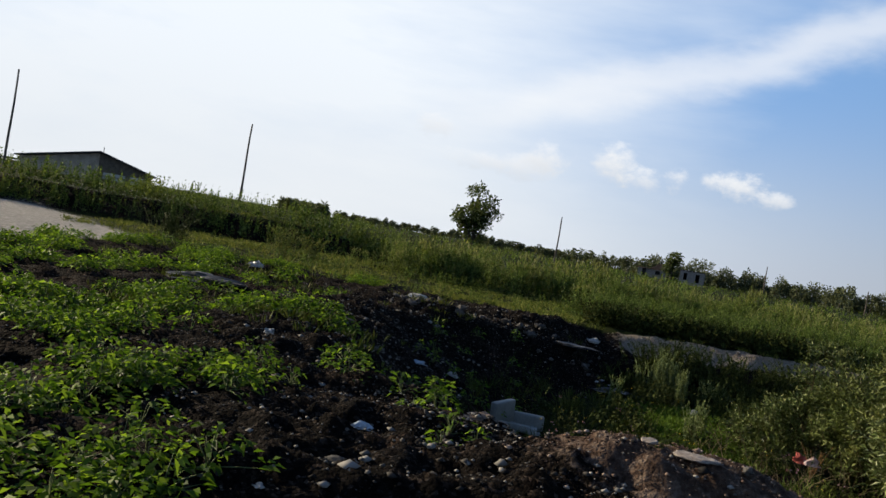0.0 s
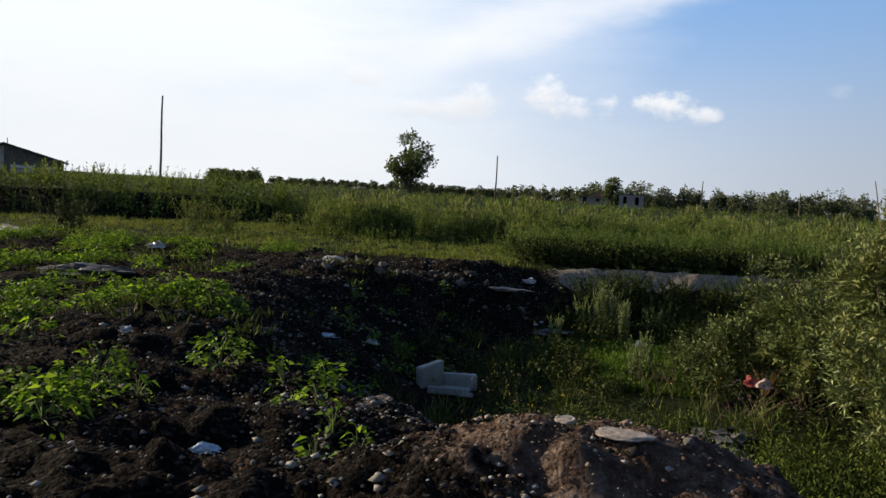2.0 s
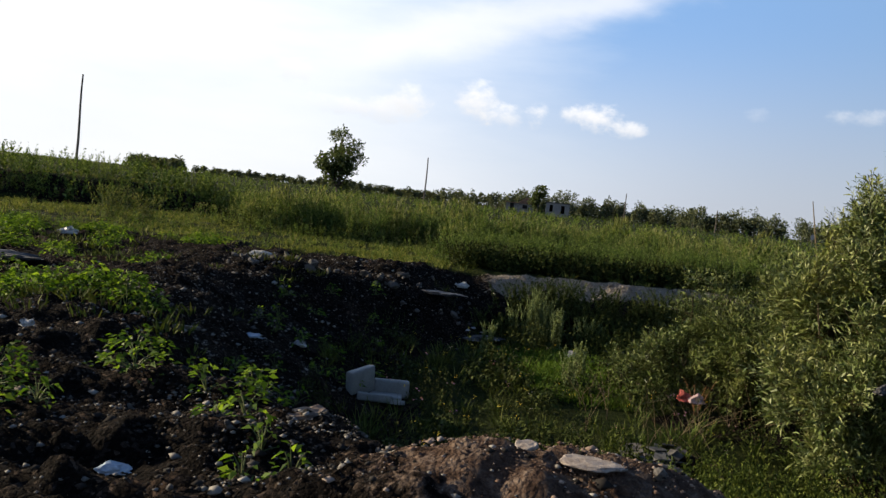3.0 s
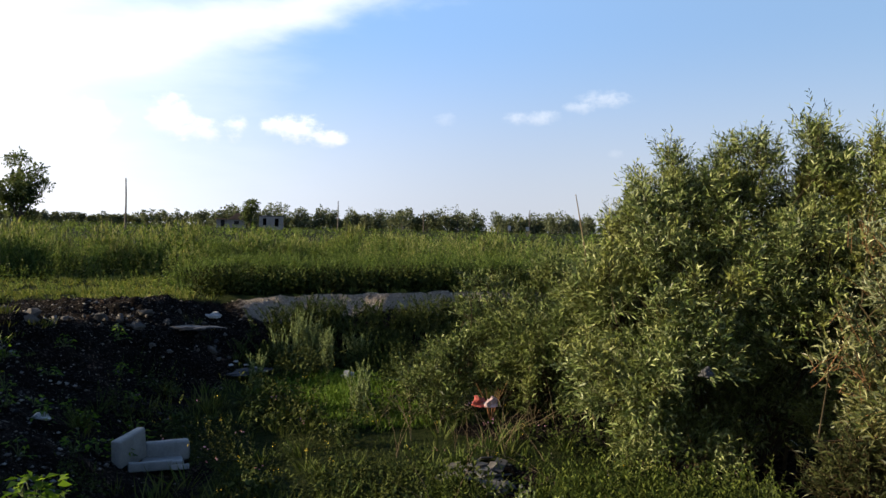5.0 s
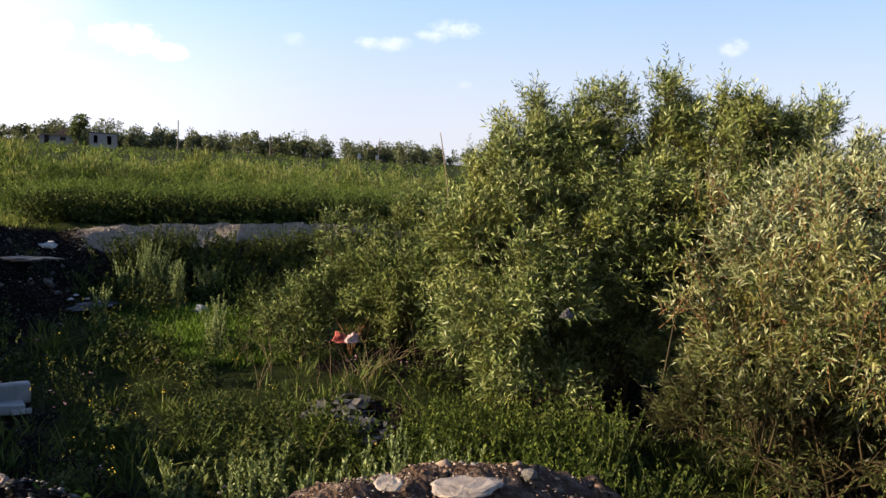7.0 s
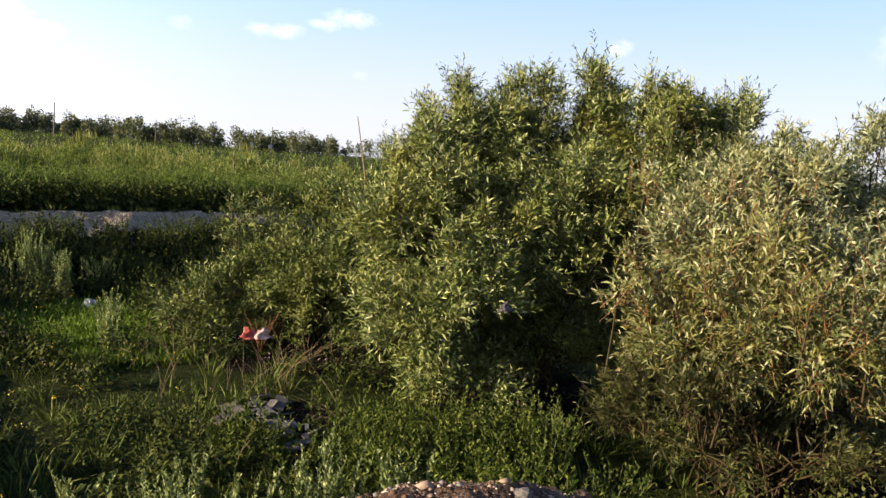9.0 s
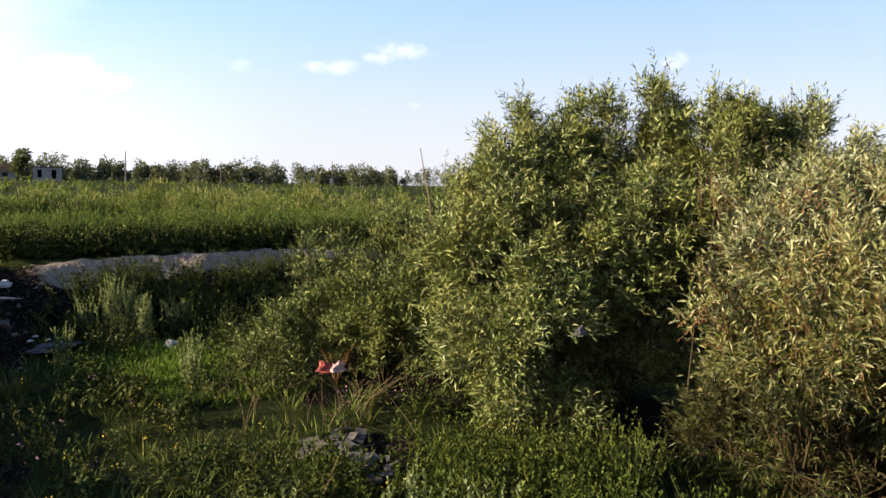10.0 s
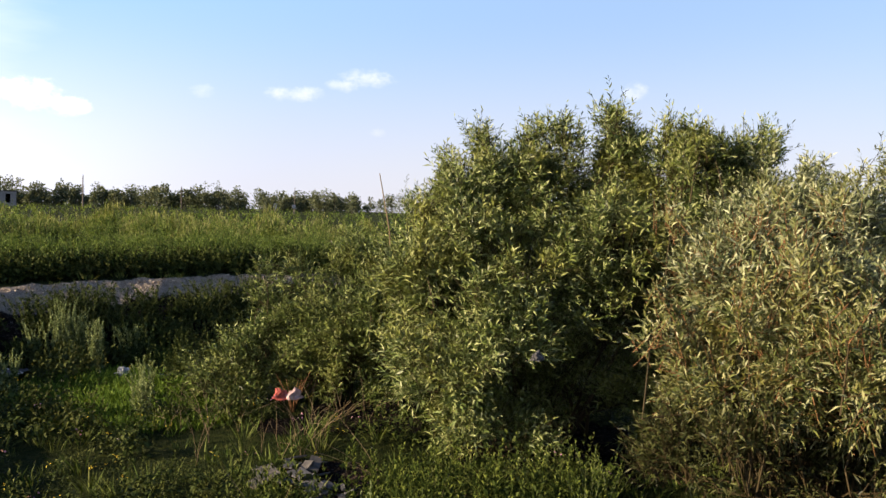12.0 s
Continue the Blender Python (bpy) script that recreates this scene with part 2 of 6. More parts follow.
def ground_material():
    """Dark cinder soil with grit; short grass and pale gravel where the masks say so."""
    m, N, L, b = material("dump_soil", 0.95, 0, 0.03)
    n1, n2, n3 = tex_noise(N, L, 0.9, 6), tex_noise(N, L, 9, 5, 0.7), tex_noise(N, L, 60, 3, 0.7)
    soil = ramp(N, L, n1, ((0.3, (0.0042, 0.0035, 0.0031)), (0.55, (0.0092, 0.0072, 0.006)), (0.78, (0.025, 0.017, 0.0125))))
    grit = ramp(N, L, n3, ((0.62, (0, 0, 0)), (0.72, (1, 1, 1))))
    soil = blend(N, L, grit, soil, (0.0562, 0.0525, 0.051))
    soil = blend(N, L, 0.5, soil, ramp(N, L, n2, ((0.3, (0.35, 0.35, 0.35)), (0.7, (1.2, 1.2, 1.2)))), "MULTIPLY")
    tc = N.new("ShaderNodeTexCoord")
    cells = N.new("ShaderNodeTexVoronoi")
    cells.inputs["Scale"].default_value = 34
    L.new(tc.outputs["Object"], cells.inputs["Vector"])
    sep = N.new("ShaderNodeSeparateColor")
    L.new(cells.outputs["Color"], sep.inputs[0])
    pebble = ramp(N, L, sep.outputs[0], ((0.0, (0.25, 0.25, 0.25)), (0.72, (1.0, 1.0, 1.0)), (0.90, (3.0, 2.9, 2.8)), (1.0, (8.0, 7.8, 7.5))))
    soil = blend(N, L, 0.85, soil, pebble, "MULTIPLY")
    grass = ramp(N, L, n2, ((0.3, (0.007, 0.011, 0.003)), (0.5, (0.016, 0.023, 0.006)), (0.7, (0.034, 0.038, 0.011))))
    gravel = ramp(N, L, n3, ((0.35, (0.12, 0.098, 0.075)), (0.5, (0.245, 0.205, 0.165)), (0.68, (0.42, 0.365, 0.30))))
    earth = ramp(N, L, n2, ((0.3, (0.036, 0.022, 0.016)), (0.5, (0.08, 0.054, 0.041)), (0.7, (0.185, 0.145, 0.118))))
    dust = ramp(N, L, n2, ((0.3, (0.19, 0.178, 0.163)), (0.5, (0.31, 0.295, 0.275)), (0.7, (0.44, 0.42, 0.40))))
    for mask, colour in (("grass_cover", grass), ("gravel_cover", gravel), ("earth_cover", earth), ("track_cover", dust)):
        a = N.new("ShaderNodeAttribute")
        a.attribute_name = mask
        k = N.new("ShaderNodeMath")
        k.operation = "ADD"
        L.new(a.outputs["Fac"], k.inputs[0])
        w = N.new("ShaderNodeMath")
        w.operation = "MULTIPLY_ADD"
        L.new(n2, w.inputs[0])
        w.inputs[1].default_value, w.inputs[2].default_value = 1.2, -0.6
        L.new(w.outputs[0], k.inputs[1])
        s = N.new("ShaderNodeMapRange")
        s.interpolation_type = "SMOOTHSTEP"
        L.new(k.outputs[0], s.inputs[0])
        s.inputs[1].default_value, s.inputs[2].default_value = 0.35, 0.65
        soil = blend(N, L, s.outputs[0], soil, colour)
    L.new(soil, b.inputs["Base Color"])
    add = N.new("ShaderNodeMath")
    add.operation = "MULTIPLY_ADD"
    L.new(n3, add.inputs[0])
    add.inputs[1].default_value = 0.5
    L.new(n2, add.inputs[2])
    knob = N.new("ShaderNodeMath")
    knob.operation = "MULTIPLY_ADD"
    L.new(cells.outputs["Distance"], knob.inputs[0])
    knob.inputs[1].default_value = -0.5
    L.new(add.outputs[0], knob.inputs[2])
    bump(N, L, b, knob.outputs[0], 1.0, 0.08)
    return m


SOIL = ground_material()
WILLOW = leaf_material("willow_leaf", (0.016, 0.027, 0.006), (0.078, 0.11, 0.026), (0.235, 0.26, 0.115), 0.06, ((0.145, 0.148, 0.025), 1.6), 0.45, 0.2)
WILLOW_YELLOW = leaf_material("yellowing_willow_leaf", (0.012, 0.018, 0.005), (0.064, 0.083, 0.022), (0.215, 0.22, 0.115), 0.06, ((0.125, 0.108, 0.022), 2.4), 0.45, 0.2)
# Darker grey-green willow leaf: shade low in the bush put into the colour.
WILLOW_SHADE = leaf_material("shade_tinted_willow_leaf", (0.009, 0.014, 0.004), (0.022, 0.029, 0.0075), (0.075, 0.082, 0.03), 0.08, ((0.036, 0.04, 0.009), 1.3), 0.5, 0.15)
WILLOW_SILVER = leaf_material("silvery_willow_leaf", (0.017, 0.027, 0.009), (0.085, 0.108, 0.044), (0.27, 0.295, 0.185), 0.06, ((0.155, 0.15, 0.036), 1.5), 0.45, 0.25)
WILLOW_DULL = leaf_material("dull_willow_leaf", (0.009, 0.017, 0.004), (0.06, 0.09, 0.017), (0.18, 0.21, 0.073), 0.04, ((0.095, 0.10, 0.019), 1.6), 0.5, 0.15)
WEED = leaf_material("tall_weed_leaf", (0.018, 0.036, 0.008), (0.066, 0.112, 0.024), (0.165, 0.215, 0.06), 0.28, ((0.12, 0.138, 0.036), 0.45))
FOOT_WEED = leaf_material("nettle_leaf", (0.007, 0.014, 0.0025), (0.029, 0.046, 0.0075), (0.10, 0.125, 0.026), 0.15)
# Darker than WEED; along the thicket's foot its tone stands in for shade.
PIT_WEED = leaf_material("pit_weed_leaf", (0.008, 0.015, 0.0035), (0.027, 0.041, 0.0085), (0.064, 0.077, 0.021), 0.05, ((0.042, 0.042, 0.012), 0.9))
WEED_NEAR = leaf_material("goosefoot_leaf", (0.02, 0.048, 0.005), (0.066, 0.13, 0.011), (0.16, 0.25, 0.03), 0.55, None, 0.6, 0.15)
PLUME = leaf_material("mugwort_plume", (0.06, 0.074, 0.026), (0.12, 0.138, 0.05), (0.21, 0.22, 0.095), 0.3)
WORMWOOD = leaf_material("wormwood_leaf", (0.05, 0.074, 0.03), (0.125, 0.165, 0.07), (0.25, 0.29, 0.145), 0.2)
GRASS = leaf_material("grass_blade", (0.012, 0.023, 0.0045), (0.037, 0.064, 0.0105), (0.10, 0.118, 0.034), 0.15, ((0.0925, 0.0786, 0.0203), 0.6))
GRASS_FRESH = leaf_material("fresh_grass_blade", (0.026, 0.054, 0.008), (0.058, 0.106, 0.014), (0.11, 0.165, 0.028), 0.25)
GRASS_DRY = leaf_material("dry_grass_blade", (0.036, 0.056, 0.012), (0.09, 0.118, 0.028), (0.20, 0.20, 0.07), 0.3, ((0.0554, 0.0786, 0.0185), 0.6))
TREE_LEAF = leaf_material("tree_leaf", (0.0235, 0.0386, 0.0171), (0.0589, 0.0836, 0.0321), (0.118, 0.145, 0.0643), 0.3)
# Paler and bluer than TREE_LEAF: distance haze is put into the colour.
HAZED_LEAF = leaf_material("hazed_wood_leaf", (0.05, 0.064, 0.041), (0.083, 0.10, 0.06), (0.13, 0.147, 0.082), 0.2)
PETAL = leaf_material("petal", (0.264, 0.24, 0.24), (0.336, 0.326, 0.298), (0.384, 0.374, 0.346), 0.3)
PETAL_YELLOW = leaf_material("yellow_petal", (0.5, 0.36, 0.04), (0.6, 0.45, 0.06), (0.65, 0.55, 0.1), 0.3)
PETAL_PINK = leaf_material("pink_petal", (0.24, 0.12, 0.21), (0.3, 0.168, 0.27), (0.36, 0.24, 0.3), 0.3)
TWIG = plain("willow_bark", (0.0184, 0.0138, 0.00612), (0.0459, 0.0337, 0.0138), 12, 0.7)
DRY_STALK = plain("dry_stalk", (0.085, 0.062, 0.034), (0.17, 0.135, 0.082), 10, 0.8)
GREEN_STEM = plain("green_stem", (0.0432, 0.0648, 0.0216), (0.101, 0.115, 0.0432), 10, 0.7)
BARK = plain("tree_bark", (0.036, 0.0324, 0.0288), (0.101, 0.0864, 0.072), 5, 0.9)
STONE = plain("rubble_stone", (0.0214, 0.0195, 0.0184), (0.0859, 0.0796, 0.0734), 14, 0.9, 0, 0.006, 0.7, 0.3, 0.45)
STONE_PALE = plain("pale_stone", (0.0319, 0.0292, 0.027), (0.0955, 0.0897, 0.0832), 10, 0.85, 0, 0.006, 0.6, 0.3, 0.25)
PEBBLE_PALE = leaf_material("pale_gravel", (0.12, 0.097, 0.075), (0.26, 0.215, 0.17), (0.42, 0.365, 0.30), 0.0, None, 0.9)
PEBBLE_BROWN = leaf_material("brown_gravel", (0.05, 0.03, 0.021), (0.12, 0.08, 0.06), (0.27, 0.22, 0.185), 0.0, None, 0.9)
PEBBLE = leaf_material("grit", (0.005, 0.0046, 0.0043), (0.024, 0.022, 0.0205), (0.22, 0.21, 0.195), 0.0, None, 0.9)
CONCRETE = plain("old_concrete", (0.12, 0.10, 0.088), (0.30, 0.265, 0.235), 14, 0.9, 0, 0.012, 0.8)
PINKISH = plain("pinkish_mortar", (0.085, 0.06, 0.046), (0.20, 0.155, 0.125), 8, 0.92, 0, 0.012, 0.8)
UPHOLSTERY = plain("weathered_leatherette", (0.13, 0.134, 0.13), (0.21, 0.21, 0.20), 5, 0.6, 0, 0.006, 0.35, 0.4)
FOAM = plain("dirty_foam", (0.216, 0.209, 0.194), (0.418, 0.41, 0.389), 18, 0.95, 0, 0.01, 0.6)
WOOD_GREY = plain("grey_wood", (0.0432, 0.0389, 0.0346), (0.112, 0.104, 0.0906), 8, 0.85)
POLE_WOOD = plain("tarred_pole_wood", (0.0432, 0.0374, 0.0324), (0.115, 0.101, 0.0864), 4, 0.85)
BARN_BOARD = plain("weathered_board", (0.055, 0.046, 0.038), (0.15, 0.128, 0.105), 3, 0.9)
BARN_PLASTER = plain("stained_plaster", (0.22, 0.185, 0.15), (0.46, 0.395, 0.325), 1.5, 0.9)
BARN_PANEL = plain("pale_panel", (0.294, 0.303, 0.303), (0.459, 0.459, 0.459), 2, 0.8)
SLATE = plain("old_slate_roof", (0.0428, 0.0428, 0.0428), (0.0918, 0.0884, 0.0859), 2, 0.85)
BLOCK = plain("pale_block_wall", (0.122, 0.119, 0.119), (0.202, 0.199, 0.196), 2, 0.9)
RUST_ROOF = plain("reddish_roof", (0.134, 0.0796, 0.0551), (0.22, 0.141, 0.0978), 2, 0.85)
# Near-black that stands for the shade inside doors, windows and openings.
OPENING_SHADE = plain("opening_shade", (0.00864, 0.00864, 0.00864), (0.0216, 0.0216, 0.0216), 2, 0.95)
PLASTIC_WHITE = plain("white_plastic", (0.184, 0.184, 0.184), (0.355, 0.355, 0.348), 9, 0.4, 0, 0.004, 0.4)
PLASTIC_BLUE = plain("bluish_film", (0.16, 0.21, 0.29), (0.34, 0.39, 0.44), 14, 0.6, 0, 0.004, 0.5)
PLASTIC_RED = plain("red_plastic", (0.24, 0.045, 0.035), (0.38, 0.10, 0.08), 9, 0.6, 0, 0.004, 0.4)
PLASTIC_PINK = plain("faded_pink_plastic", (0.32, 0.21, 0.20), (0.46, 0.34, 0.33), 9, 0.6, 0, 0.004, 0.4)
PLASTIC_GREY = plain("grey_film", (0.022, 0.023, 0.025), (0.095, 0.096, 0.098), 12, 0.85, 0, 0.005, 0.5)
TAR = plain("tar_sheet", (0.018, 0.018, 0.0194), (0.0648, 0.0648, 0.0684), 6, 0.55, 0, 0.006, 0.5)
ORANGE_TWIG = plain("rusty_twig", (0.085, 0.042, 0.016), (0.19, 0.10, 0.045), 10, 0.8)


# ---- shared tools ----
def hash2(ix, iy, seed):
    h = np.sin(ix * 127.1 + iy * 311.7 + seed * 74.7) * 43758.5453
    return h - np.floor(h)


def vnoise(x, y, seed=0):
    ix, iy = np.floor(x), np.floor(y)
    fx, fy = x - ix, y - iy
    fx, fy = fx * fx * (3 - 2 * fx), fy * fy * (3 - 2 * fy)
    a, b = hash2(ix, iy, seed), hash2(ix + 1, iy, seed)
    c, d = hash2(ix, iy + 1, seed), hash2(ix + 1, iy + 1, seed)
    return (a + (b - a) * fx) * (1 - fy) + (c + (d - c) * fx) * fy - 0.5


def fbm(x, y, seed=0, octaves=4):
    return sum(vnoise(x * 2 ** k, y * 2 ** k, seed + k) / 2 ** k for k in range(octaves))


def step(x, lo, hi):
    u = np.clip((x - lo) / (hi - lo), 0, 1)
    return u * u * (3 - 2 * u)


PIT = [(2.7, 5.9), (1.3, 6.5), (0.2, 8.0), (-0.5, 10.5), (-0.6, 13.5), (0.6, 16.2), (2.2, 19.2), (6.5, 19.9), (11.0, 20.2),
       (19.0, 19.0), (20.0, 8.0), (14.0, -2.0), (4.4, 0.0), (3.5, 3.5)]


def pit_depth(x, y):
    """Signed distance into the pit (positive inside)."""
    x, y = np.asarray(x, float), np.asarray(y, float)
    best, inside = np.full(x.shape, 1e9), np.zeros(x.shape, bool)
    for (x0, y0), (x1, y1) in zip(PIT, PIT[1:] + PIT[:1]):
        dx, dy = x1 - x0, y1 - y0
        u = np.clip(((x - x0) * dx + (y - y0) * dy) / (dx * dx + dy * dy), 0, 1)
        best = np.minimum(best, np.hypot(x - x0 - u * dx, y - y0 - u * dy))
        cross = (y0 > y) != (y1 > y)
        inside ^= cross & (x < dx * (y - y0) / (dy if dy else 1e-9) + x0)
    return np.where(inside, best, -best)


def hill(x, y, cx, cy, rx, ry, h, turn=0.0):
    c, s = math.cos(radians(turn)), math.sin(radians(turn))
    u, v = ((x - cx) * c + (y - cy) * s) / rx, (-(x - cx) * s + (y - cy) * c) / ry
    return h * np.exp(-(u * u + v * v))


def bank_line(x):
    """Where the low bank west of the pit begins."""
    return 30.6 + 0.22 * (np.clip(x, -30, 0) + 13)


def height(x, y):
    """The ground's height: a flat dump, a pit beside it, heaps along the pit's rim, a low bank and a slow rise beyond."""
    x, y = np.asarray(x, float), np.asarray(y, float)
    r = np.hypot(x, y)
    z = 0.17 + 0.5 * step(y, 26, 60) + 0.5 * step(r, 60, 240)
    z = z + 0.10 * fbm(x * 0.35, y * 0.35, 3) * step(60 - r, 0, 30)
    rough = step(30 - r, 0, 14)
    z = z + rough * (0.14 * fbm(x * 0.9, y * 0.9, 11) + 0.11 * fbm(x * 2.6, y * 2.6, 17))
    z = z + hill(x, y, 2.0, 5.4, 1.0, 0.6, 0.42, -12)
    z = z + hill(x, y, -0.2, 5.0, 1.3, 0.5, 0.12) + hill(x, y, -0.9, 9.6, 1.0, 1.5, 0.16) + hill(x, y, -1.0, 16.0, 1.8, 0.9, 0.24)
    z = z + hill(x, y, -0.6, 4.55, 2.4, 0.2, 0.13, 3) + hill(x, y, -0.9, 5.5, 1.8, 0.22, 0.13, -4) + hill(x, y, -0.3, 6.6, 1.3, 0.25, 0.12, 8)
    z = z + hill(x, y, 1.7, 18.9, 1.3, 0.6, 0.22) + hill(x, y, -2.2, 12.0, 1.0, 3.4, 0.30, -6)
    z = z + 0.9 * step(y - bank_line(x) + 1.5 * fbm(x * 0.6, y * 0.6, 5, 3), 0, 1.5) * step(-x, 3.5, 8.0) * (1 - 0.35 * step(y, 34, 60))
    d = pit_depth(x, y) + 0.5 * fbm(x * 0.7, y * 0.7, 23)
    north = step(y, 17.5, 19.0) * step(x, 2.0, 3.5)
    west = step(3 - x, 0, 2) * step(y, 6.8, 9.0) * (1 - step(y, 15.0, 17.5))
    sink = step(d, -0.15 - 1.1 * west, 1.9) * (1 - north) + (0.40 * step(d, -0.5, 0.6) + 0.60 * step(d, 0.3, 2.4)) * north
    floor = -1.02 + 0.10 * fbm(x * 0.6, y * 0.6, 31) + 0.25 * step(x, 9, 16)
    z = z + (floor - z) * sink
    return z


def ground_z(x, y):
    return float(height(np.array([x]), np.array([y]))[0])


def mesh_data(name, verts, faces, mat, smooth=False):
    """A mesh from arrays: verts (n, 3), faces (m, k) or a list of such arrays."""
    me = bpy.data.meshes.new(name)
    faces = faces if isinstance(faces, list) else [faces]
    faces = [np.asarray(f, np.int32) for f in faces if len(f)]
    verts = np.asarray(verts, np.float32)
    loops = np.concatenate([f.ravel() for f in faces])
    totals = np.concatenate([np.full(len(f), f.shape[1], np.int32) for f in faces])
    starts = np.concatenate([[0], np.cumsum(totals)[:-1]]).astype(np.int32)
    me.vertices.add(len(verts))
    me.vertices.foreach_set("co", verts.ravel())
    me.loops.add(len(loops))
    me.loops.foreach_set("vertex_index", loops)
    me.polygons.add(len(totals))
    me.polygons.foreach_set("loop_start", starts)
    me.update(calc_edges=True)
    me.validate()
    if smooth:
        me.polygons.foreach_set("use_smooth", np.ones(len(totals), bool))
    me.materials.append(mat)
    return me


def joined(pieces):
    """Joins (verts, faces) pieces into one pair; all faces with the same number of corners."""
    V, F, n = [], [], 0
    for v, f in pieces:
        V.append(np.asarray(v))
        F.append(np.asarray(f) + n)
        n += len(v)
    return np.concatenate(V), np.concatenate(F)


def thing(name, at, label, category, group="", kind=""):
    e = new(name)
    e.location = at
    return tagged(e, label, category, group, kind)


def part(name, data, parent, label="", kind=""):
    """Links a mesh, or a bmesh with its material (bm, material), as one part under parent."""
    if isinstance(data, tuple):
        bm, mat = data
        me = bpy.data.meshes.new(name)
        bm.to_mesh(me)
        bm.free()
        me.materials.append(mat)
        data = me
    ob = new(name, data)
    ob.parent = parent
    return tagged(ob, label, "", "", kind)


def unit(v):
    return v / np.maximum(np.linalg.norm(v, axis=-1, keepdims=True), 1e-9)


def leaf_quads(P, D, L, W, rng, fold=0.2, droop=0.1, belly=0.45, toss=0.45):
    """Folded four-cornered leaves at P along D."""
    n = len(P)
    D = unit(D)
    up = np.tile((0.0, 0.0, 1.0), (n, 1)) + rng.normal(0, toss, (n, 3))
    side = unit(np.cross(D, up))
    nor = np.cross(side, D)
    L, W = np.broadcast_to(L, n)[:, None], np.broadcast_to(W, n)[:, None]
    mid = P + D * L * belly + nor * W * fold
    tip = P + D * L - np.array((0, 0, 1)) * L * droop
    V = np.stack([P, mid + side * W / 2, tip, mid - side * W / 2], 1).reshape(-1, 3)
    return V, np.arange(4 * n).reshape(n, 4)


def tubes(P, R, sides=3):
    """Tubes along polylines P (n, k, 3) with radii R (n, k)."""
    n, k, _ = P.shape
    ax = unit(P[:, -1] - P[:, 0])
    ref = np.where(np.abs(ax[:, 2:]) < 0.8, np.array([[0, 0, 1.0]]), np.array([[1.0, 0, 0]]))
    s = unit(np.cross(ax, ref))
    t = np.cross(ax, s)
    a = np.arange(sides) * 2 * np.pi / sides
    ring = s[:, None, None] * np.cos(a)[None, None, :, None] + t[:, None, None] * np.sin(a)[None, None, :, None]
    V = (P[:, :, None] + ring * R[:, :, None, None]).reshape(-1, 3)
    i = np.arange(n)[:, None, None] * k * sides + np.arange(k - 1)[None, :, None] * sides
    j, jn = np.arange(sides)[None, None], (np.arange(sides)[None, None] + 1) % sides
    F = np.stack([i + j, i + jn, i + sides + jn, i + sides + j], -1).reshape(-1, 4)
    return V, F


def spots(rng, n, box, keep):
    """n random places in box (x0, x1, y0, y1), kept with the chance that keep(x, y) gives."""
    x, y = rng.uniform(box[0], box[1], n), rng.uniform(box[2], box[3], n)
    ok = rng.random(n) < keep(x, y)
    x, y = x[ok], y[ok]
    return np.stack([x, y, height(x, y)], 1)


def instanced(V, F, P, yaw, scale, tilt=None):
    """Copies of one piece at P, turned and scaled, in one pair of arrays."""
    V, F = np.asarray(V, float), np.asarray(F)
    c, s = np.cos(yaw), np.sin(yaw)
    x, y, z = V[:, 0], V[:, 1], V[:, 2]
    out = np.empty((len(P), len(V), 3))
    sc = np.asarray(scale)
    sx = sc[:, None] if sc.ndim == 1 else sc[:, :1]
    sz = sc[:, None] if sc.ndim == 1 else sc[:, 1:2]
    out[..., 0] = (x[None] * c[:, None] - y[None] * s[:, None]) * sx + P[:, :1]
    out[..., 1] = (x[None] * s[:, None] + y[None] * c[:, None]) * sx + P[:, 1:2]
    out[..., 2] = z[None] * sz + P[:, 2:3]
    if tilt is not None:
        out[..., 0] += z[None] * sz * tilt[:, :1]
        out[..., 1] += z[None] * sz * tilt[:, 1:2]
    return out.reshape(-1, 3), (F[None] + (np.arange(len(P)) * len(V))[:, None, None]).reshape(-1, F.shape[1])


# ---- ground ----
def build_ground():
    def axis(lo, hi, dense, reach, near):
        core = np.arange(lo, hi + dense / 2, dense)
        core = np.unique(np.concatenate([core[(core < near[0]) | (core > near[1])], np.arange(near[0], near[1], 0.065)]).round(4))
        grow, out, s = [], hi, dense
        while out < reach:
            s *= 1.08
            out += s
            grow.append(out)
        back, out, s = [], lo, dense
        while out > -reach:
            s *= 1.08
            out -= s
            back.append(out)
        return np.concatenate([back[::-1], core, grow])
    xs, ys = axis(-8, 10, 0.125, 3500, (-2.5, 3.8)), axis(2, 20.5, 0.125, 3500, (3.4, 8.0))
    X, Y = np.meshgrid(xs, ys)
    Z = height(X, Y)
    fine = step(26 - np.hypot(X, Y), 0, 8)
    soil = 1 - grass_cover(X, Y)
    Z = Z + fine * soil * (0.14 * np.abs(fbm(X * 3.5, Y * 3.5, 41, 3)) + 0.11 * np.abs(fbm(X * 8, Y * 8, 47, 2)) - 0.07)
    nx, ny = len(xs), len(ys)
    i = (np.arange(ny - 1)[:, None] * nx + np.arange(nx - 1)[None]).reshape(-1)
    F = np.stack([i, i + 1, i + nx + 1, i + nx], 1)
    me = mesh_data("ground", np.stack([X, Y, Z], -1).reshape(-1, 3), F, SOIL, True)
    for name, values in (("grass_cover", grass_cover(X, Y)), ("gravel_cover", gravel_cover(X, Y)), ("earth_cover", earth_cover(X, Y)), ("track_cover", np.clip(1.8 * track_mask(X, Y), 0, 1))):
        me.attributes.new(name, "FLOAT", "POINT").data.foreach_set("value", values.reshape(-1).astype(np.float32))
    tagged(new("ground", me), "dark cinder soil of a dump with grass and a pit", "ground", "", "structure")


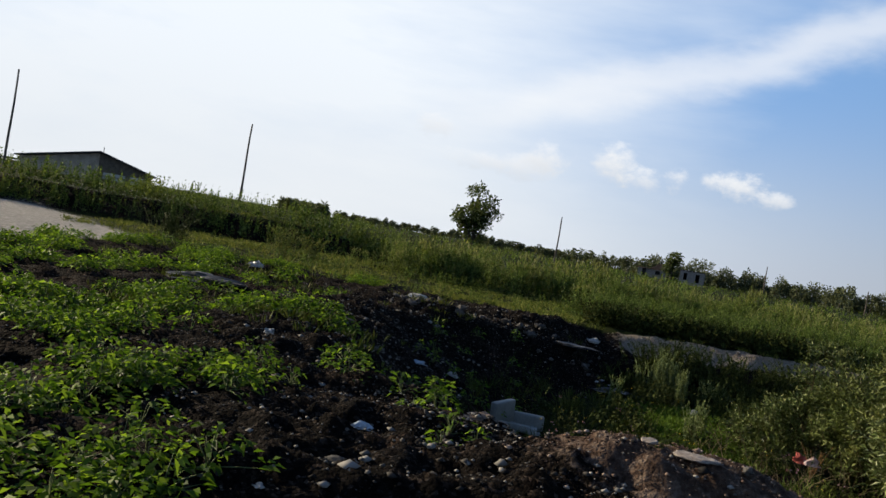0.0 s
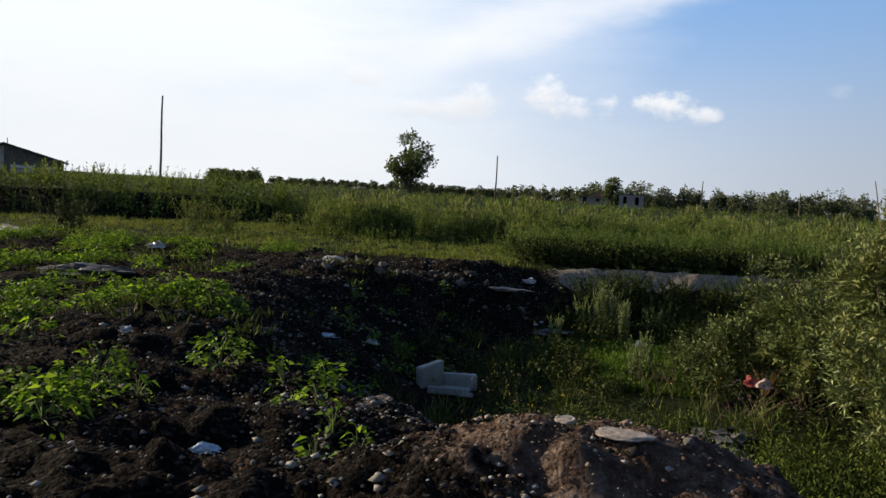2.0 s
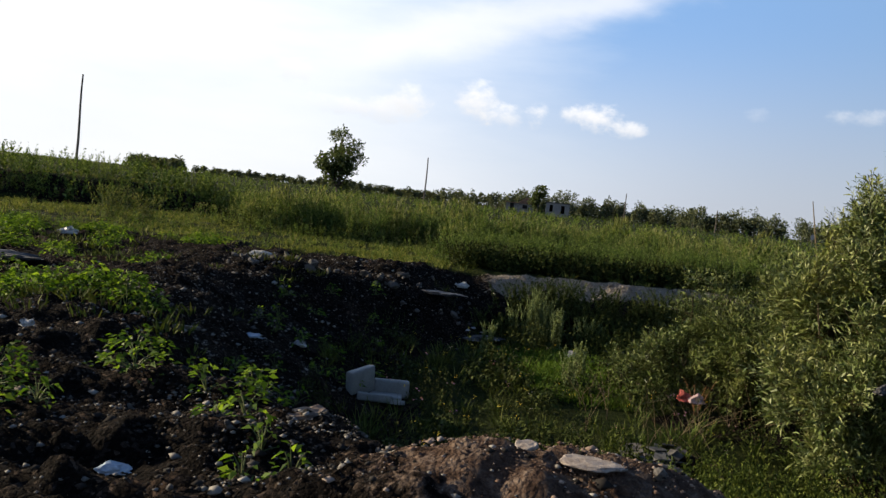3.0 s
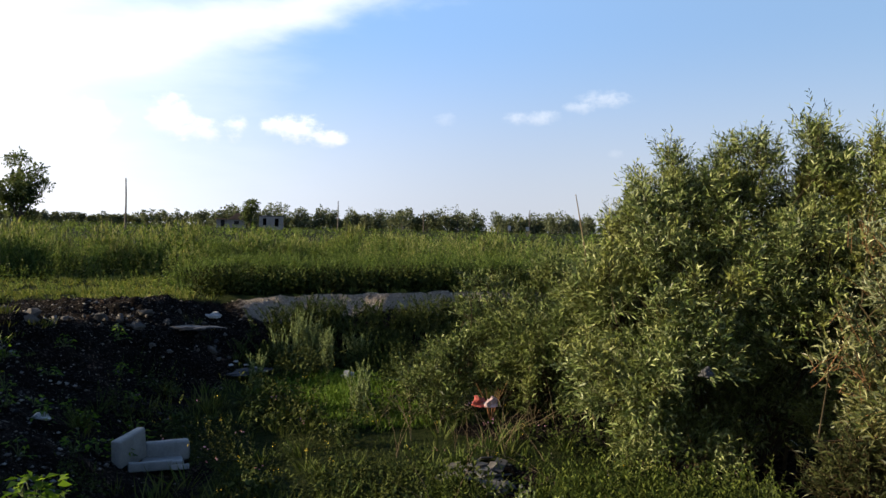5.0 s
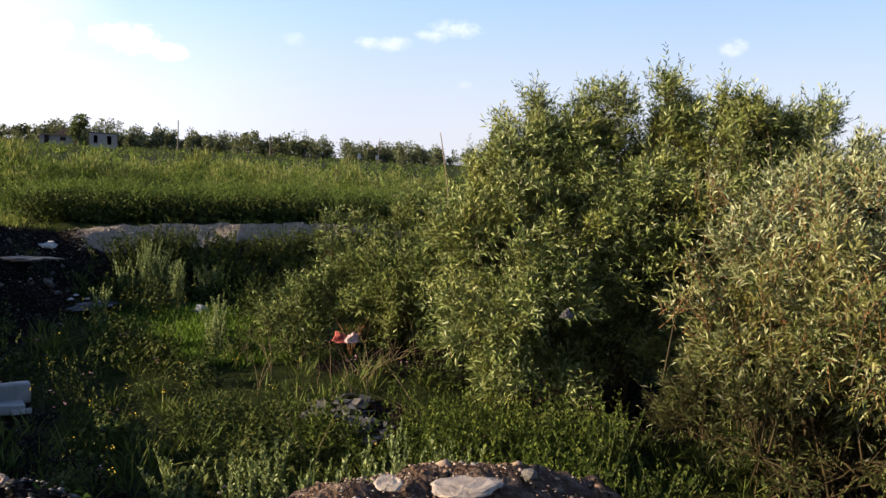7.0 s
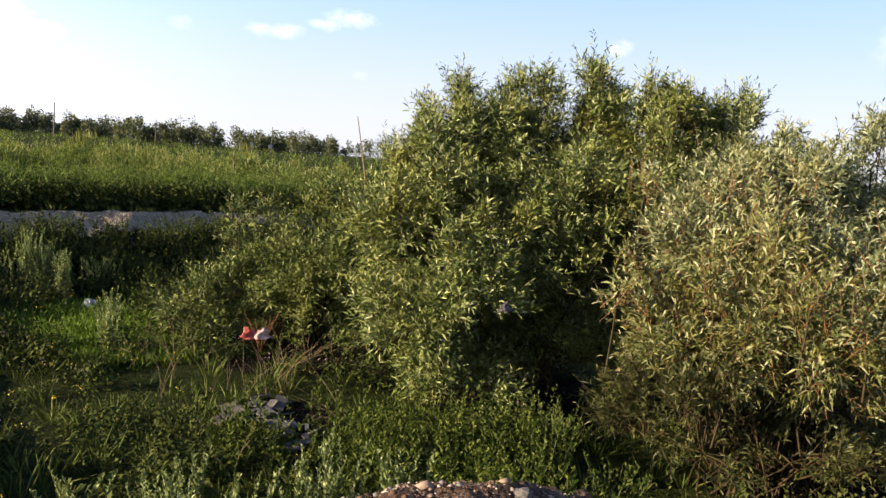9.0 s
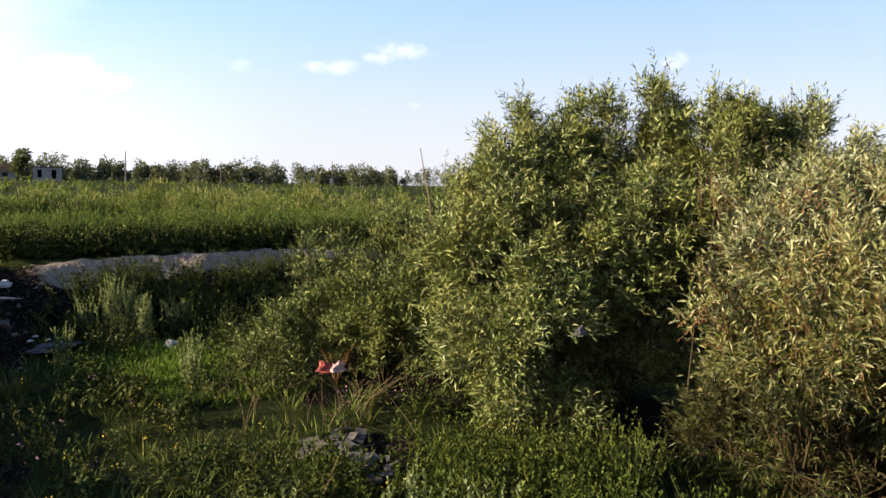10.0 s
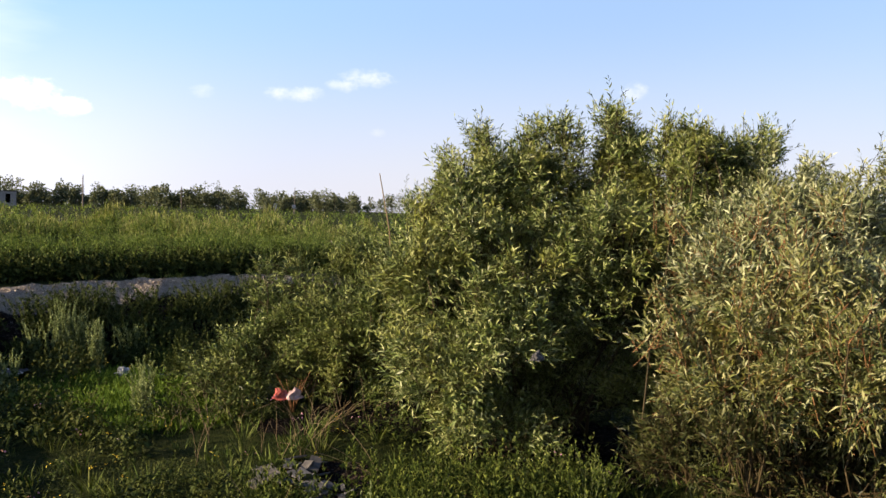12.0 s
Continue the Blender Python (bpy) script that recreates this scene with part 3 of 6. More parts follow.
def under_bush(x, y):
    """Grass left out: dark soil stands in for shade under willows; clearings at rubbish."""
    out = 0
    for cx, cy, r in ((7.6, 9.4, 1.7), (6.8, 12.0, 1.2), (7.5, 5.8, 1.2), (9.9, 6.9, 1.9), (4.75, 10.2, 0.65), (5.6, 12.2, 0.6), (1.1, 12.0, 0.8)):
        out = np.maximum(out, 1 - step(np.hypot(x - cx, y - cy), r * 0.75, r))
    return out


def grass_cover(x, y):
    """Where short grass covers the soil."""
    d = pit_depth(x, y)
    inside = step(d, 1.2, 2.4) * step(x + 0.8 * (y - 9) * 0.3, 1.2, 2.5)
    strip = step(y + 0.25 * x, 19.0, 21.5) * (1 - step(d, -0.8, -0.2))
    far = step(np.hypot(x, y), 26, 32)
    face = step(y - bank_line(x), -0.6, 0.0) * (1 - step(y - bank_line(x), 1.4, 2.2)) * step(-x, 4, 7)
    return np.clip(np.maximum(np.maximum(inside * (1 - under_bush(x, y)), strip), far) * (1 - face) + 0.25 * fbm(x * 0.5, y * 0.5, 61), 0, 1)


def track_mask(x, y):
    """A worn grey track that comes in from the west."""
    return np.exp(-(((y - 20.6 + 0.9 * (np.clip(x, -18, 0) + 12) + 0.8 * fbm(x * 0.4, y * 0.4, 63)) / 3.0) ** 2)) * step(-x, 9.0, 10.8)


def gravel_cover(x, y):
    """Pale gravel on the pit's north face."""
    d = pit_depth(x, y)
    face = step(d, -0.8, -0.4) * (1 - step(d, 0.05, 0.4)) * step(y, 18.0, 18.8) * step(x, 3.0, 4.4)
    return np.clip(face, 0, 1)


def earth_cover(x, y):
    """Reddish earth over the crown of the near heap."""
    return np.clip(1.15 * hill(x, y, 2.0, 5.4, 1.15, 0.68, 1.0, -12) - 0.05, 0, 1)


build_ground()


# ---- far distance ----
def place_far(az, dist):
    a = radians(az)
    return 0.5 + dist * math.sin(a), 1.0 + dist * math.cos(a)


def crown(rng, n, lobes, size, squash=1.0):
    """Leaf clumps on and in several lobes (x, y, z, rx, rz)."""
    P, D = [], []
    share = np.array([l[3] * l[4] for l in lobes])
    for (x, y, z, rx, rz), k in zip(lobes, np.maximum(4, (n * share / share.sum()).astype(int))):
        d = unit(rng.normal(0, 1, (k, 3)))
        r = rng.random(k) ** 0.4 * (1 + rng.normal(0, 0.13, k))
        P.append(np.array((x, y, z)) + d * r[:, None] * np.array((rx, rx, rz)))
        D.append(d + rng.normal(0, 0.5, (k, 3)) + np.array((0, 0, 0.3)))
    P, D = np.concatenate(P), np.concatenate(D)
    return leaf_quads(P, D, size * rng.uniform(0.6, 1.3, len(P)), size * rng.uniform(0.45, 0.8, len(P)), rng, 0.3, 0.1)


def build_far_wood():
    """A belt of birch and aspen along the horizon, as one mass."""
    rng = np.random.default_rng(5)
    pieces, trunks = [], []
    for az0, az1, dist, step_az, tall, jitter in ((-16.4, -13.3, 150, 0.40, 2.4, 0.3), (-12.5, -4, 330, 0.26, 3.0, 0.6), (-4, 5, 300, 0.22, 3.6, 0.7), (5, 9.5, 280, 0.22, 4.8, 0.9),
                                                  (9.5, 28.7, 250, 0.16, 6.0, 2.4), (29.6, 36.5, 270, 0.16, 6.6, 1.8), (36.5, 80, 290, 0.5, 6.5, 1.2)):
        az = az0
        while az < az1:
            d = dist * rng.uniform(0.93, 1.08)
            x, y = place_far(az, d)
            z = ground_z(x, y)
            h = max(2.0, tall + rng.normal(0, jitter * 0.6) - (1.2 if rng.random() < 0.15 else 0))
            w = max(h * rng.uniform(0.17, 0.27), 0.95)
            lobes = [(x, y, z + h * 0.22, w * 1.5, h * 0.26)]
            for _ in range(6):
                u = rng.uniform(0.3, 0.86)
                lobes.append((x + rng.normal(0, w * 0.4), y, z + h * u, w * (1.35 - 0.85 * u), h * 0.15))
            pieces.append(crown(rng, 250, lobes, 0.74))
            trunks.append([(x, y, z - 0.3), (x, y, z + h * 0.8)])
            az += step_az * rng.uniform(0.5, 1.5)
    V, F = joined(pieces)
    T = np.array(trunks)
    TV, TF = tubes(T, np.tile((0.16, 0.04), (len(T), 1)), 4)
    wood = thing("far_wood", (0, 0, 0), "belt of green birch and aspen along the horizon, tinted with haze", "woodland", "", "stuff")
    part("crown", mesh_data("crown", V, F, HAZED_LEAF), wood)
    part("trunk", mesh_data("trunk", TV, TF, BARK), wood)


def build_tree(az, dist, tall, wide, seed, label, n=3800, size=0.42):
    """A single poplar: leaning limbs and a ragged crown with gaps."""
    rng = np.random.default_rng(seed)
    x, y = place_far(az, dist)
    z = ground_z(x, y)
    t = thing("tree", (x, y, z), label, "tree")
    limbs, radii, lobes = [], [], []
    for i in range(11):
        a, u = rng.uniform(0, 6.28), rng.uniform(0.12, 0.62)
        sx = math.cos(a) * wide * rng.uniform(0.35, 0.95)
        top = (sx, math.sin(a) * wide * 0.6, tall * min(0.94, u + rng.uniform(0.18, 0.4)))
        base = np.array((sx * 0.08, 0, tall * u * 0.7))
        limbs.append([base, (base + top) / 2 + (0, 0, tall * 0.03), np.array(top)])
        radii.append((0.14, 0.09, 0.03))
        lobes.append((top[0] * 0.9, top[1], top[2], wide * rng.uniform(0.25, 0.42), tall * rng.uniform(0.08, 0.13)))
        lobes.append((top[0] * 0.5, top[1] * 0.5, top[2] * 0.72, wide * 0.3, tall * 0.09))
    lobes.append((0, 0, tall * 0.9, wide * 0.38, tall * 0.10))
    lobes += [(wide * 0.25, 0, tall * 0.14, wide * 0.28, tall * 0.14), (-wide * 0.3, 0, tall * 0.3, wide * 0.3, tall * 0.14), (-wide * 0.75, 0, tall * 0.42, wide * 0.25, tall * 0.08)]
    TV, TF = tubes(np.array([[(0, 0, -0.3), (0.1, 0, tall * 0.35), (0.0, 0, tall * 0.85)]]), np.array([[0.28, 0.2, 0.05]]), 8)
    LV, LF = tubes(np.array(limbs), np.array(radii), 5)
    trunk = part("trunk", mesh_data("trunk", TV, TF, BARK, True), t)
    part("limb", mesh_data("limb", LV, LF, BARK, True), trunk)
    part("crown", mesh_data("crown", *crown(rng, n, lobes, size), TREE_LEAF), t)


build_far_wood()
build_tree(-2.5, 110, 9.3, 3.4, 21, "lone dark poplar with a ragged crown in the field")
build_tree(11.95, 185, 6.6, 2.2, 22, "small round tree beside a far house", 1500, 0.5)


def box_bm(bm, x0, x1, y0, y1, z0, z1, bevel=0.0):
    m = Matrix.Translation(((x0 + x1) / 2, (y0 + y1) / 2, (z0 + z1) / 2)) @ Matrix.Diagonal((x1 - x0, y1 - y0, z1 - z0, 1))
    r = bmesh.ops.create_cube(bm, size=1, matrix=m)
    if bevel:
        bmesh.ops.bevel(bm, geom=list({e for v in r["verts"] for e in v.link_edges}), offset=bevel, segments=2, affect="EDGES")
    return bm


def slab(x0, x1, y0, y1, z0, z1, mat, bevel=0.0):
    return box_bm(bmesh.new(), x0, x1, y0, y1, z0, z1, bevel), mat


def prism(points, depth0, depth1, mat):
    """A prism over a polygon in x and z, from y depth0 to depth1."""
    bm = bmesh.new()
    a = [bm.verts.new((x, depth0, z)) for x, z in points]
    b = [bm.verts.new((x, depth1, z)) for x, z in points]
    bm.faces.new(a)
    bm.faces.new(b[::-1])
    for i in range(len(a)):
        bm.faces.new((a[i], b[i], b[(i + 1) % len(a)], a[(i + 1) % len(a)]))
    bmesh.ops.recalc_face_normals(bm, faces=bm.faces)
    return bm, mat


def build_pole(az, dist, top, lean=0.0, thick=0.13, arm=False):
    x, y = place_far(az, dist)
    z = ground_z(x, y)
    tall = 1.8 + dist * math.tan(radians(top)) - z
    t = thing("utility_pole", (x, y, z), "bare tarred wooden utility pole without wires", "pole", "poles across the field")
    k = np.linspace(0, 1, 7)
    wob = 0.03 * np.sin(k * 7 + az)
    P = np.stack([lean * tall * k + wob, 0 * k, -0.5 + (tall + 0.5) * k], 1)[None]
    V, F = tubes(P, (thick * (1 - 0.42 * k))[None], 10)
    part("shaft", mesh_data("shaft", V, F, POLE_WOOD, True), t)
    if arm:
        part("crossarm", slab(-0.55 + lean * tall, 0.55 + lean * tall, -0.05, 0.05, tall - 0.42, tall - 0.30, POLE_WOOD, 0.01), t)
        for dx in (-0.45, 0.45):
            part("insulator", slab(dx - 0.04 + lean * tall, dx + 0.04 + lean * tall, -0.04, 0.04, tall - 0.30, tall - 0.14, PLASTIC_WHITE, 0.012), t)
    return t


build_pole(-34.7, 70, 5.75, -0.01, 0.11)
build_pole(-19.7, 70, 5.5, 0.0, 0.11)
build_pole(3.75, 125, 2.94, 0.0, 0.15)
build_pole(18.1, 185, 1.90, 0.0, 0.16)
build_pole(24.3, 215, 1.39, 0.0, 0.17)
build_pole(32.0, 230, 1.60, 0.0, 0.15)


def build_barn():
    """A weathered barn on the bank: a low front that peaks off centre, with a lower annex."""
    x, y = place_far(-25.7, 78)
    t = thing("barn", (x, y, 0.9), "long weathered dark barn with low roof and boarded openings", "barn")
    t.rotation_euler.z = radians(26)
    DEEP, EAVE, RIDGE, LEFT = 9.0, 1.6, 2.95, 1.35
    part("front_wall", prism([(-4.7, 0), (0, 0), (0, EAVE), (-4.7, RIDGE)], 0.0, 0.22, BARN_BOARD), t, "dark boarded gable wall")
    part("front_wall", prism([(-11.2, 0), (-4.7, 0), (-4.7, RIDGE - 0.06), (-11.2, LEFT)], 0.12, 0.32, BARN_PLASTER), t, "grey-brown plastered wall")
    part("side_wall", slab(-0.22, 0, 0.22, DEEP, 0, EAVE, BARN_BOARD), t)
    part("side_wall", slab(-11.2, -11.0, 0.32, DEEP, 0, LEFT - 0.05, BARN_BOARD), t)
    part("back_wall", prism([(-11.2, 0), (0, 0), (0, EAVE), (-4.7, RIDGE - 0.06), (-11.2, LEFT)], DEEP, DEEP + 0.2, BARN_BOARD), t)
    part("roof", prism([(0.4, EAVE - 0.1), (0.4, EAVE + 0.02), (-4.7, RIDGE + 0.14), (-4.7, RIDGE + 0.02)], -0.4, DEEP + 0.5, SLATE), t)
    part("roof", prism([(-4.7, RIDGE + 0.02), (-4.7, RIDGE + 0.14), (-11.6, LEFT + 0.12), (-11.6, LEFT + 0.01)], -0.3, DEEP + 0.5, SLATE), t)
    for x0, x1, z0, z1 in ((-1.85, -0.65, 0.5, 1.2), (-4.2, -2.3, 0.55, 1.2)):
        panel = part("shutter", slab(x0, x1, -0.05, 0.0, z0, z1, BARN_PANEL, 0.01), t, "pale sheet nailed over an opening")
        part("batten", slab(x0, x1, -0.09, -0.05, 0.85, 0.92, BARN_BOARD), panel)
    for i in range(16):
        x0 = -4.7 + i * 4.7 / 16
        part("board", slab(x0 + 0.015, x0 + 4.7 / 16 - 0.015, -0.03, 0.0, 0.05, 0.45, BARN_BOARD), t)
    part("annex_wall", slab(-15.5, -11.25, 0.6, 7.0, 0, 0.85, BARN_PLASTER), t)
    part("annex_roof", prism([(-16.0, 0.8), (-16.0, 0.92), (-11.25, 1.1), (-11.25, 0.97)], 0.1, 7.4, SLATE), t)
    # A dark sheet on the solid wall in place of a shaded opening.
    part("annex_opening", slab(-14.6, -13.2, 0.55, 0.6, 0.2, 0.75, OPENING_SHADE), t)
    part("vent_pipe", slab(-4.5, -4.44, 0.4, 0.46, RIDGE, RIDGE + 0.55, SLATE), t)


def build_block_house():
    x, y = place_far(13.4, 170)
    z = ground_z(x, y)
    t = thing("block_house", (x, y, z), "unfinished pale block house with empty openings", "house")
    t.rotation_euler.z = radians(-13)
    for x0, x1, z0, z1 in ((-2.5, -1.7, 0, 2.35), (-1.7, -1.0, 0, 0.9), (-1.0, 0.7, 0, 2.35), (0.7, 1.5, 0, 0.7), (1.5, 2.5, 0, 2.35), (-2.5, 2.5, 2.35, 2.75)):
        part("wall", slab(x0, x1, 0, 0.4, z0, z1, BLOCK), t)
    part("side_wall", slab(-2.5, -2.1, 0.4, 6, 0, 2.75, BLOCK), t)
    part("side_wall", slab(2.1, 2.5, 0.4, 6, 0, 2.75, BLOCK), t)
    # Inner wall coloured near-black in place of an unlit interior.
    part("inner_wall", slab(-2.1, 2.1, 2.6, 2.8, 0, 2.7, OPENING_SHADE), t)
    part("roof_slab", slab(-2.6, 2.6, -0.1, 6.1, 2.76, 2.95, SLATE), t)


def build_brown_house():
    x, y = place_far(10.7, 190)
    z = ground_z(x, y)
    t = thing("small_house", (x, y, z), "small pale house with a reddish pitched roof", "house")
    t.rotation_euler.z = radians(-11)
    part("wall", slab(-3.4, 3.2, 0, 5, 0, 2.0, BLOCK), t)
    part("roof", prism([(-0.9, 2.0), (3.4, 2.0), (3.4, 2.15), (2.0, 3.5), (1.2, 3.5)], -0.3, 5.3, RUST_ROOF), t)
    part("porch_roof", slab(-3.7, -0.9, -0.5, 5.0, 2.0, 2.18, RUST_ROOF), t)
    part("door", slab(-2.4, -1.5, -0.06, 0.0, 0.05, 1.9, OPENING_SHADE), t)
    part("window", slab(0.6, 1.7, -0.05, 0.0, 0.9, 1.7, OPENING_SHADE), t)


build_barn()
build_block_house()
build_brown_house()
for az, w, h in ((30.4, 1.1, 1.5), (31.7, 1.3, 1.2)):
    x, y = place_far(az, 150)
    z = ground_z(x, y)
    t = thing("field_marker", (x, y, z), "white board on a post in the field", "sign", "boards in the field")
    part("post", slab(-0.04, 0.04, -0.04, 0.04, -0.2, 1.3, WOOD_GREY), t)
    part("board", slab(-w * 0.3, w * 0.3, -0.07, -0.04, 1.1, 1.1 + h * 0.6, PLASTIC_WHITE, 0.01), t)


# ---- weeds of the plateau ----
def tall_weed(seed, tall, n_leaf, leaf, stems=1, spread=0.0, spike=0.5, root=0.35, broad=0.34, low=0.05):
    """Leaves of one tall weed (spiral, smaller upwards) and its stems."""
    rng = np.random.default_rng(seed)
    P, D, L, S, R = [], [], [], [], []
    for s in range(stems):
        a = rng.uniform(0, 6.28)
        lean = np.array((math.cos(a), math.sin(a), 0)) * spread * rng.uniform(0.3, 1)
        h = tall * rng.uniform(0.75, 1.05)
        k = np.linspace(0, 1, 4)[:, None]
        foot = np.append(rng.normal(0, spread * root, 2), 0.0)
        S.append(foot + lean * (0.25 * k + 0.75 * k * k) * 1.0 + np.array((0, 0, h)) * k)
        R.append(np.linspace(0.008, 0.002, 4))
        u = rng.random(n_leaf) ** 0.8 * (1 - low) + low
        phi = rng.uniform(0, 6.28, n_leaf)
        base = foot + lean * (0.25 * u + 0.75 * u * u)[:, None] + np.stack([0 * u, 0 * u, h * u], 1)
        rise = rng.uniform(0.3, 0.9, n_leaf) + spike * u
        P.append(base)
        D.append(np.stack([np.cos(phi), np.sin(phi), rise], 1))
        L.append(leaf * (1.15 - 0.6 * u) * rng.uniform(0.7, 1.3, n_leaf))
    P, D, L = np.concatenate(P), np.concatenate(D), np.concatenate(L)
    return leaf_quads(P, D, L, L * broad, rng, 0.2, 0.25), tubes(np.array(S), np.array(R))


def plume(seed, stems=2):
    """Narrow pale flower spikes at the top of a tall weed."""
    rng = np.random.default_rng(seed)
    n = 4 * stems
    P = np.stack([rng.normal(0, 0.09, n), rng.normal(0, 0.09, n), rng.uniform(0.7, 0.93, n)], 1)
    D = np.stack([rng.normal(0, 0.22, n), rng.normal(0, 0.22, n), np.ones(n)], 1)
    return leaf_quads(P, D, rng.uniform(0.10, 0.24, n), 0.026, rng, 0.3, 0.05)


def field(name, label, rng, P, templates, tall, mat, lo=0.75, hi=1.2, stems=True, grow=None, plumes=()):
    """Many plants of a few shapes, as one uncounted growth."""
    pick = rng.integers(0, len(templates), len(P))
    leaves, sticks, heads = [], [], []
    for i, (lv, st) in enumerate(templates):
        Q = P[pick == i]
        if not len(Q):
            continue
        yaw, sc = rng.uniform(0, 6.28, len(Q)), rng.uniform(lo, hi, len(Q))
        sc = sc * (tall(Q[:, 0], Q[:, 1]) if callable(tall) else tall)
        if grow is not None:
            sc = sc * grow[pick == i]
        tilt = rng.normal(0, 0.10, (len(Q), 2))
        leaves.append(instanced(*lv, Q, yaw, sc, tilt))
        sticks.append(instanced(*st, Q, yaw, sc, tilt))
        if plumes:
            heads.append(instanced(*plumes[i], Q, yaw, sc, tilt))
    t = thing(name, (0, 0, 0), label, "weeds", "", "stuff")
    part("foliage", mesh_data("foliage", *joined(leaves), mat), t)
    if plumes:
        part("flower_spikes", mesh_data("flower_spikes", *joined(heads), PLUME), t, "pale narrow flower spikes", "stuff")
    if stems:
        part("stalk_growth", mesh_data("stalk_growth", *joined(sticks), GREEN_STEM), t, "", "stuff")


def build_plateau():
    rng = np.random.default_rng(8)
    near = [tall_weed(i, 1.0, 17, 0.16, 2, 0.15, 2.2, 0.7, 0.24, 0.10) for i in range(6)]
    foot = [tall_weed(40 + i, 1.0, 12, 0.22, 2, 0.3, 1.2, 0.7, 0.42, 0.05) for i in range(4)]
    mid = [tall_weed(20 + i, 1.0, 10, 0.36, 3, 0.6, 2.2, 0.6, 0.26) for i in range(5)]

    def size(x, y):
        """Clumped heights: hedges and hollows."""
        ph = y + 0.12 * x + 2.4 * fbm(x * 0.15, y * 0.15, 79, 2)
        tall = np.interp(ph, (20, 23, 24, 27, 28.5, 30.5, 32, 33.5, 35.5, 37.5, 40), (0.5, 0.5, 0.3, 0.3, 1.35, 1.3, 0.35, 0.35, 1.45, 0.5, 1.1))
        return np.clip(0.9 * tall * (1 + 0.6 * fbm(x * 0.45, y * 0.45, 71, 3)), 0, 1.1) * (1 - 0.62 * step(-x, 3, 6))

    def edge(x, y):
        d = pit_depth(x, y)
        behind_bank = step(x, 2.8, 4.2) * (d < -1.15) * (y > 18)
        open_strip = step(y + 3.2 * fbm(x * 0.45, y * 0.45, 5) - 27.8 - (bank_line(x) + 1.0 - 27.8) * step(-x, 4.0, 7.5), 0, 1.0)
        strips = 0.45 + 0.55 * step(size(x, y), 0.5, 0.75)
        rest = np.maximum(open_strip * strips, behind_bank * (0.3 + 0.5 * (y > 27)))
        face = 0.45 * step(y - bank_line(x), -0.8, 0.2) * (1 - 0.8 * step(y - bank_line(x), 0.3, 0.6) * (1 - step(y - bank_line(x), 1.3, 1.5))) * step(-x, 4, 7)
        rest = np.maximum(rest, face * (y < 36))
        return np.clip(rest * (0.55 + 1.6 * fbm(x * 0.28, y * 0.34, 75, 3) + 0.35), 0, 1)
    C = spots(rng, 560, (-20, 22, 19, 41), edge)
    n = 24
    off = rng.normal(0, 0.34, (len(C) * n, 2)) * np.repeat(rng.uniform(0.7, 1.5, (len(C), 1)), n, 0)
    grow = np.repeat(rng.uniform(0.55, 1.25, len(C)), n) * np.clip(1.2 - 0.55 * np.hypot(off[:, 0], off[:, 1]) / 0.7, 0.45, 1.2)
    C = np.repeat(C[:, :2], n, 0) + off
    P = np.stack([C[:, 0], C[:, 1], height(C[:, 0], C[:, 1])], 1)
    ok = (pit_depth(P[:, 0], P[:, 1]) < -1.0)
    P, grow = P[ok], grow[ok]
    field("tall_weeds", "tall green mugwort and goosefoot thicket on the plateau", rng, P, near, size, WEED, 0.85, 1.25, False, grow, [plume(60 + i) for i in range(6)])
    Q = spots(rng, 2600, (-9, 5, 19.5, 28.5), lambda x, y: (pit_depth(x, y) < -0.9) * (1 - track_mask(x, y)) * np.clip(-0.1 + 2.6 * fbm(x * 0.6, y * 0.8, 67, 3), 0, 1))
    field("verge_weeds", "low mixed green weeds scattered over the grassy verge", rng, Q, foot, 0.3, WEED, 0.5, 1.4, False)
    Q = spots(rng, 6000, (-22, -3.5, 25, 40), lambda x, y: step(y - bank_line(x), -0.5, 0.3) * (1 - step(y - bank_line(x), 2.4, 3.2)))
    field("bank_weeds", "dark rank weeds on the low bank below the barn", rng, Q, near[:4] + foot[:2], 0.88, WEED, 0.5, 1.25, False)
    # Short dark weeds added where the thicket's foot would lie in shade.
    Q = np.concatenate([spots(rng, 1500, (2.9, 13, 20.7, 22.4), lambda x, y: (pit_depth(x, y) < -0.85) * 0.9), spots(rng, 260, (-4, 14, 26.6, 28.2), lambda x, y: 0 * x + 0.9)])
    field("row_foot_weeds", "short weeds along the thicket's foot, dark in place of shade", rng, Q, foot, 0.5, PIT_WEED, 0.7, 1.3, False)
    r = rng.uniform(6.2, 14.0, 1700) ** 2
    a = np.radians(rng.uniform(-40, 70, 1700))
    x, y = r * np.sin(a), r * np.cos(a)
    ok = (y > 41) | (np.abs(x) > 23)
    x, y, r = x[ok], y[ok], r[ok]
    P = np.stack([x, y, height(x, y)], 1)
    field("field_weeds", "weedy meadow running out to the far wood", rng, P, mid, lambda x, y: (0.85 + 0.6 * fbm(x * 0.08, y * 0.08, 73, 3)) * (1 - 0.4 * step(-x, 5, 14)), WEED, 0.7, 1.15, False)


build_plateau()


def grass_tuft(seed, n, tall, spread, width=0.012):
    rng = np.random.default_rng(seed)
    a = rng.uniform(0, 6.28, n)
    r = rng.random(n) * spread
    P = np.stack([np.cos(a) * r, np.sin(a) * r, 0 * a], 1)
    D = np.stack([np.cos(a) * 0.45, np.sin(a) * 0.45, np.ones(n)], 1) + rng.normal(0, 0.2, (n, 3))
    return leaf_quads(P, D, tall * rng.uniform(0.5, 1.1, n), width, rng, 0.1, 0.18, 0.35)


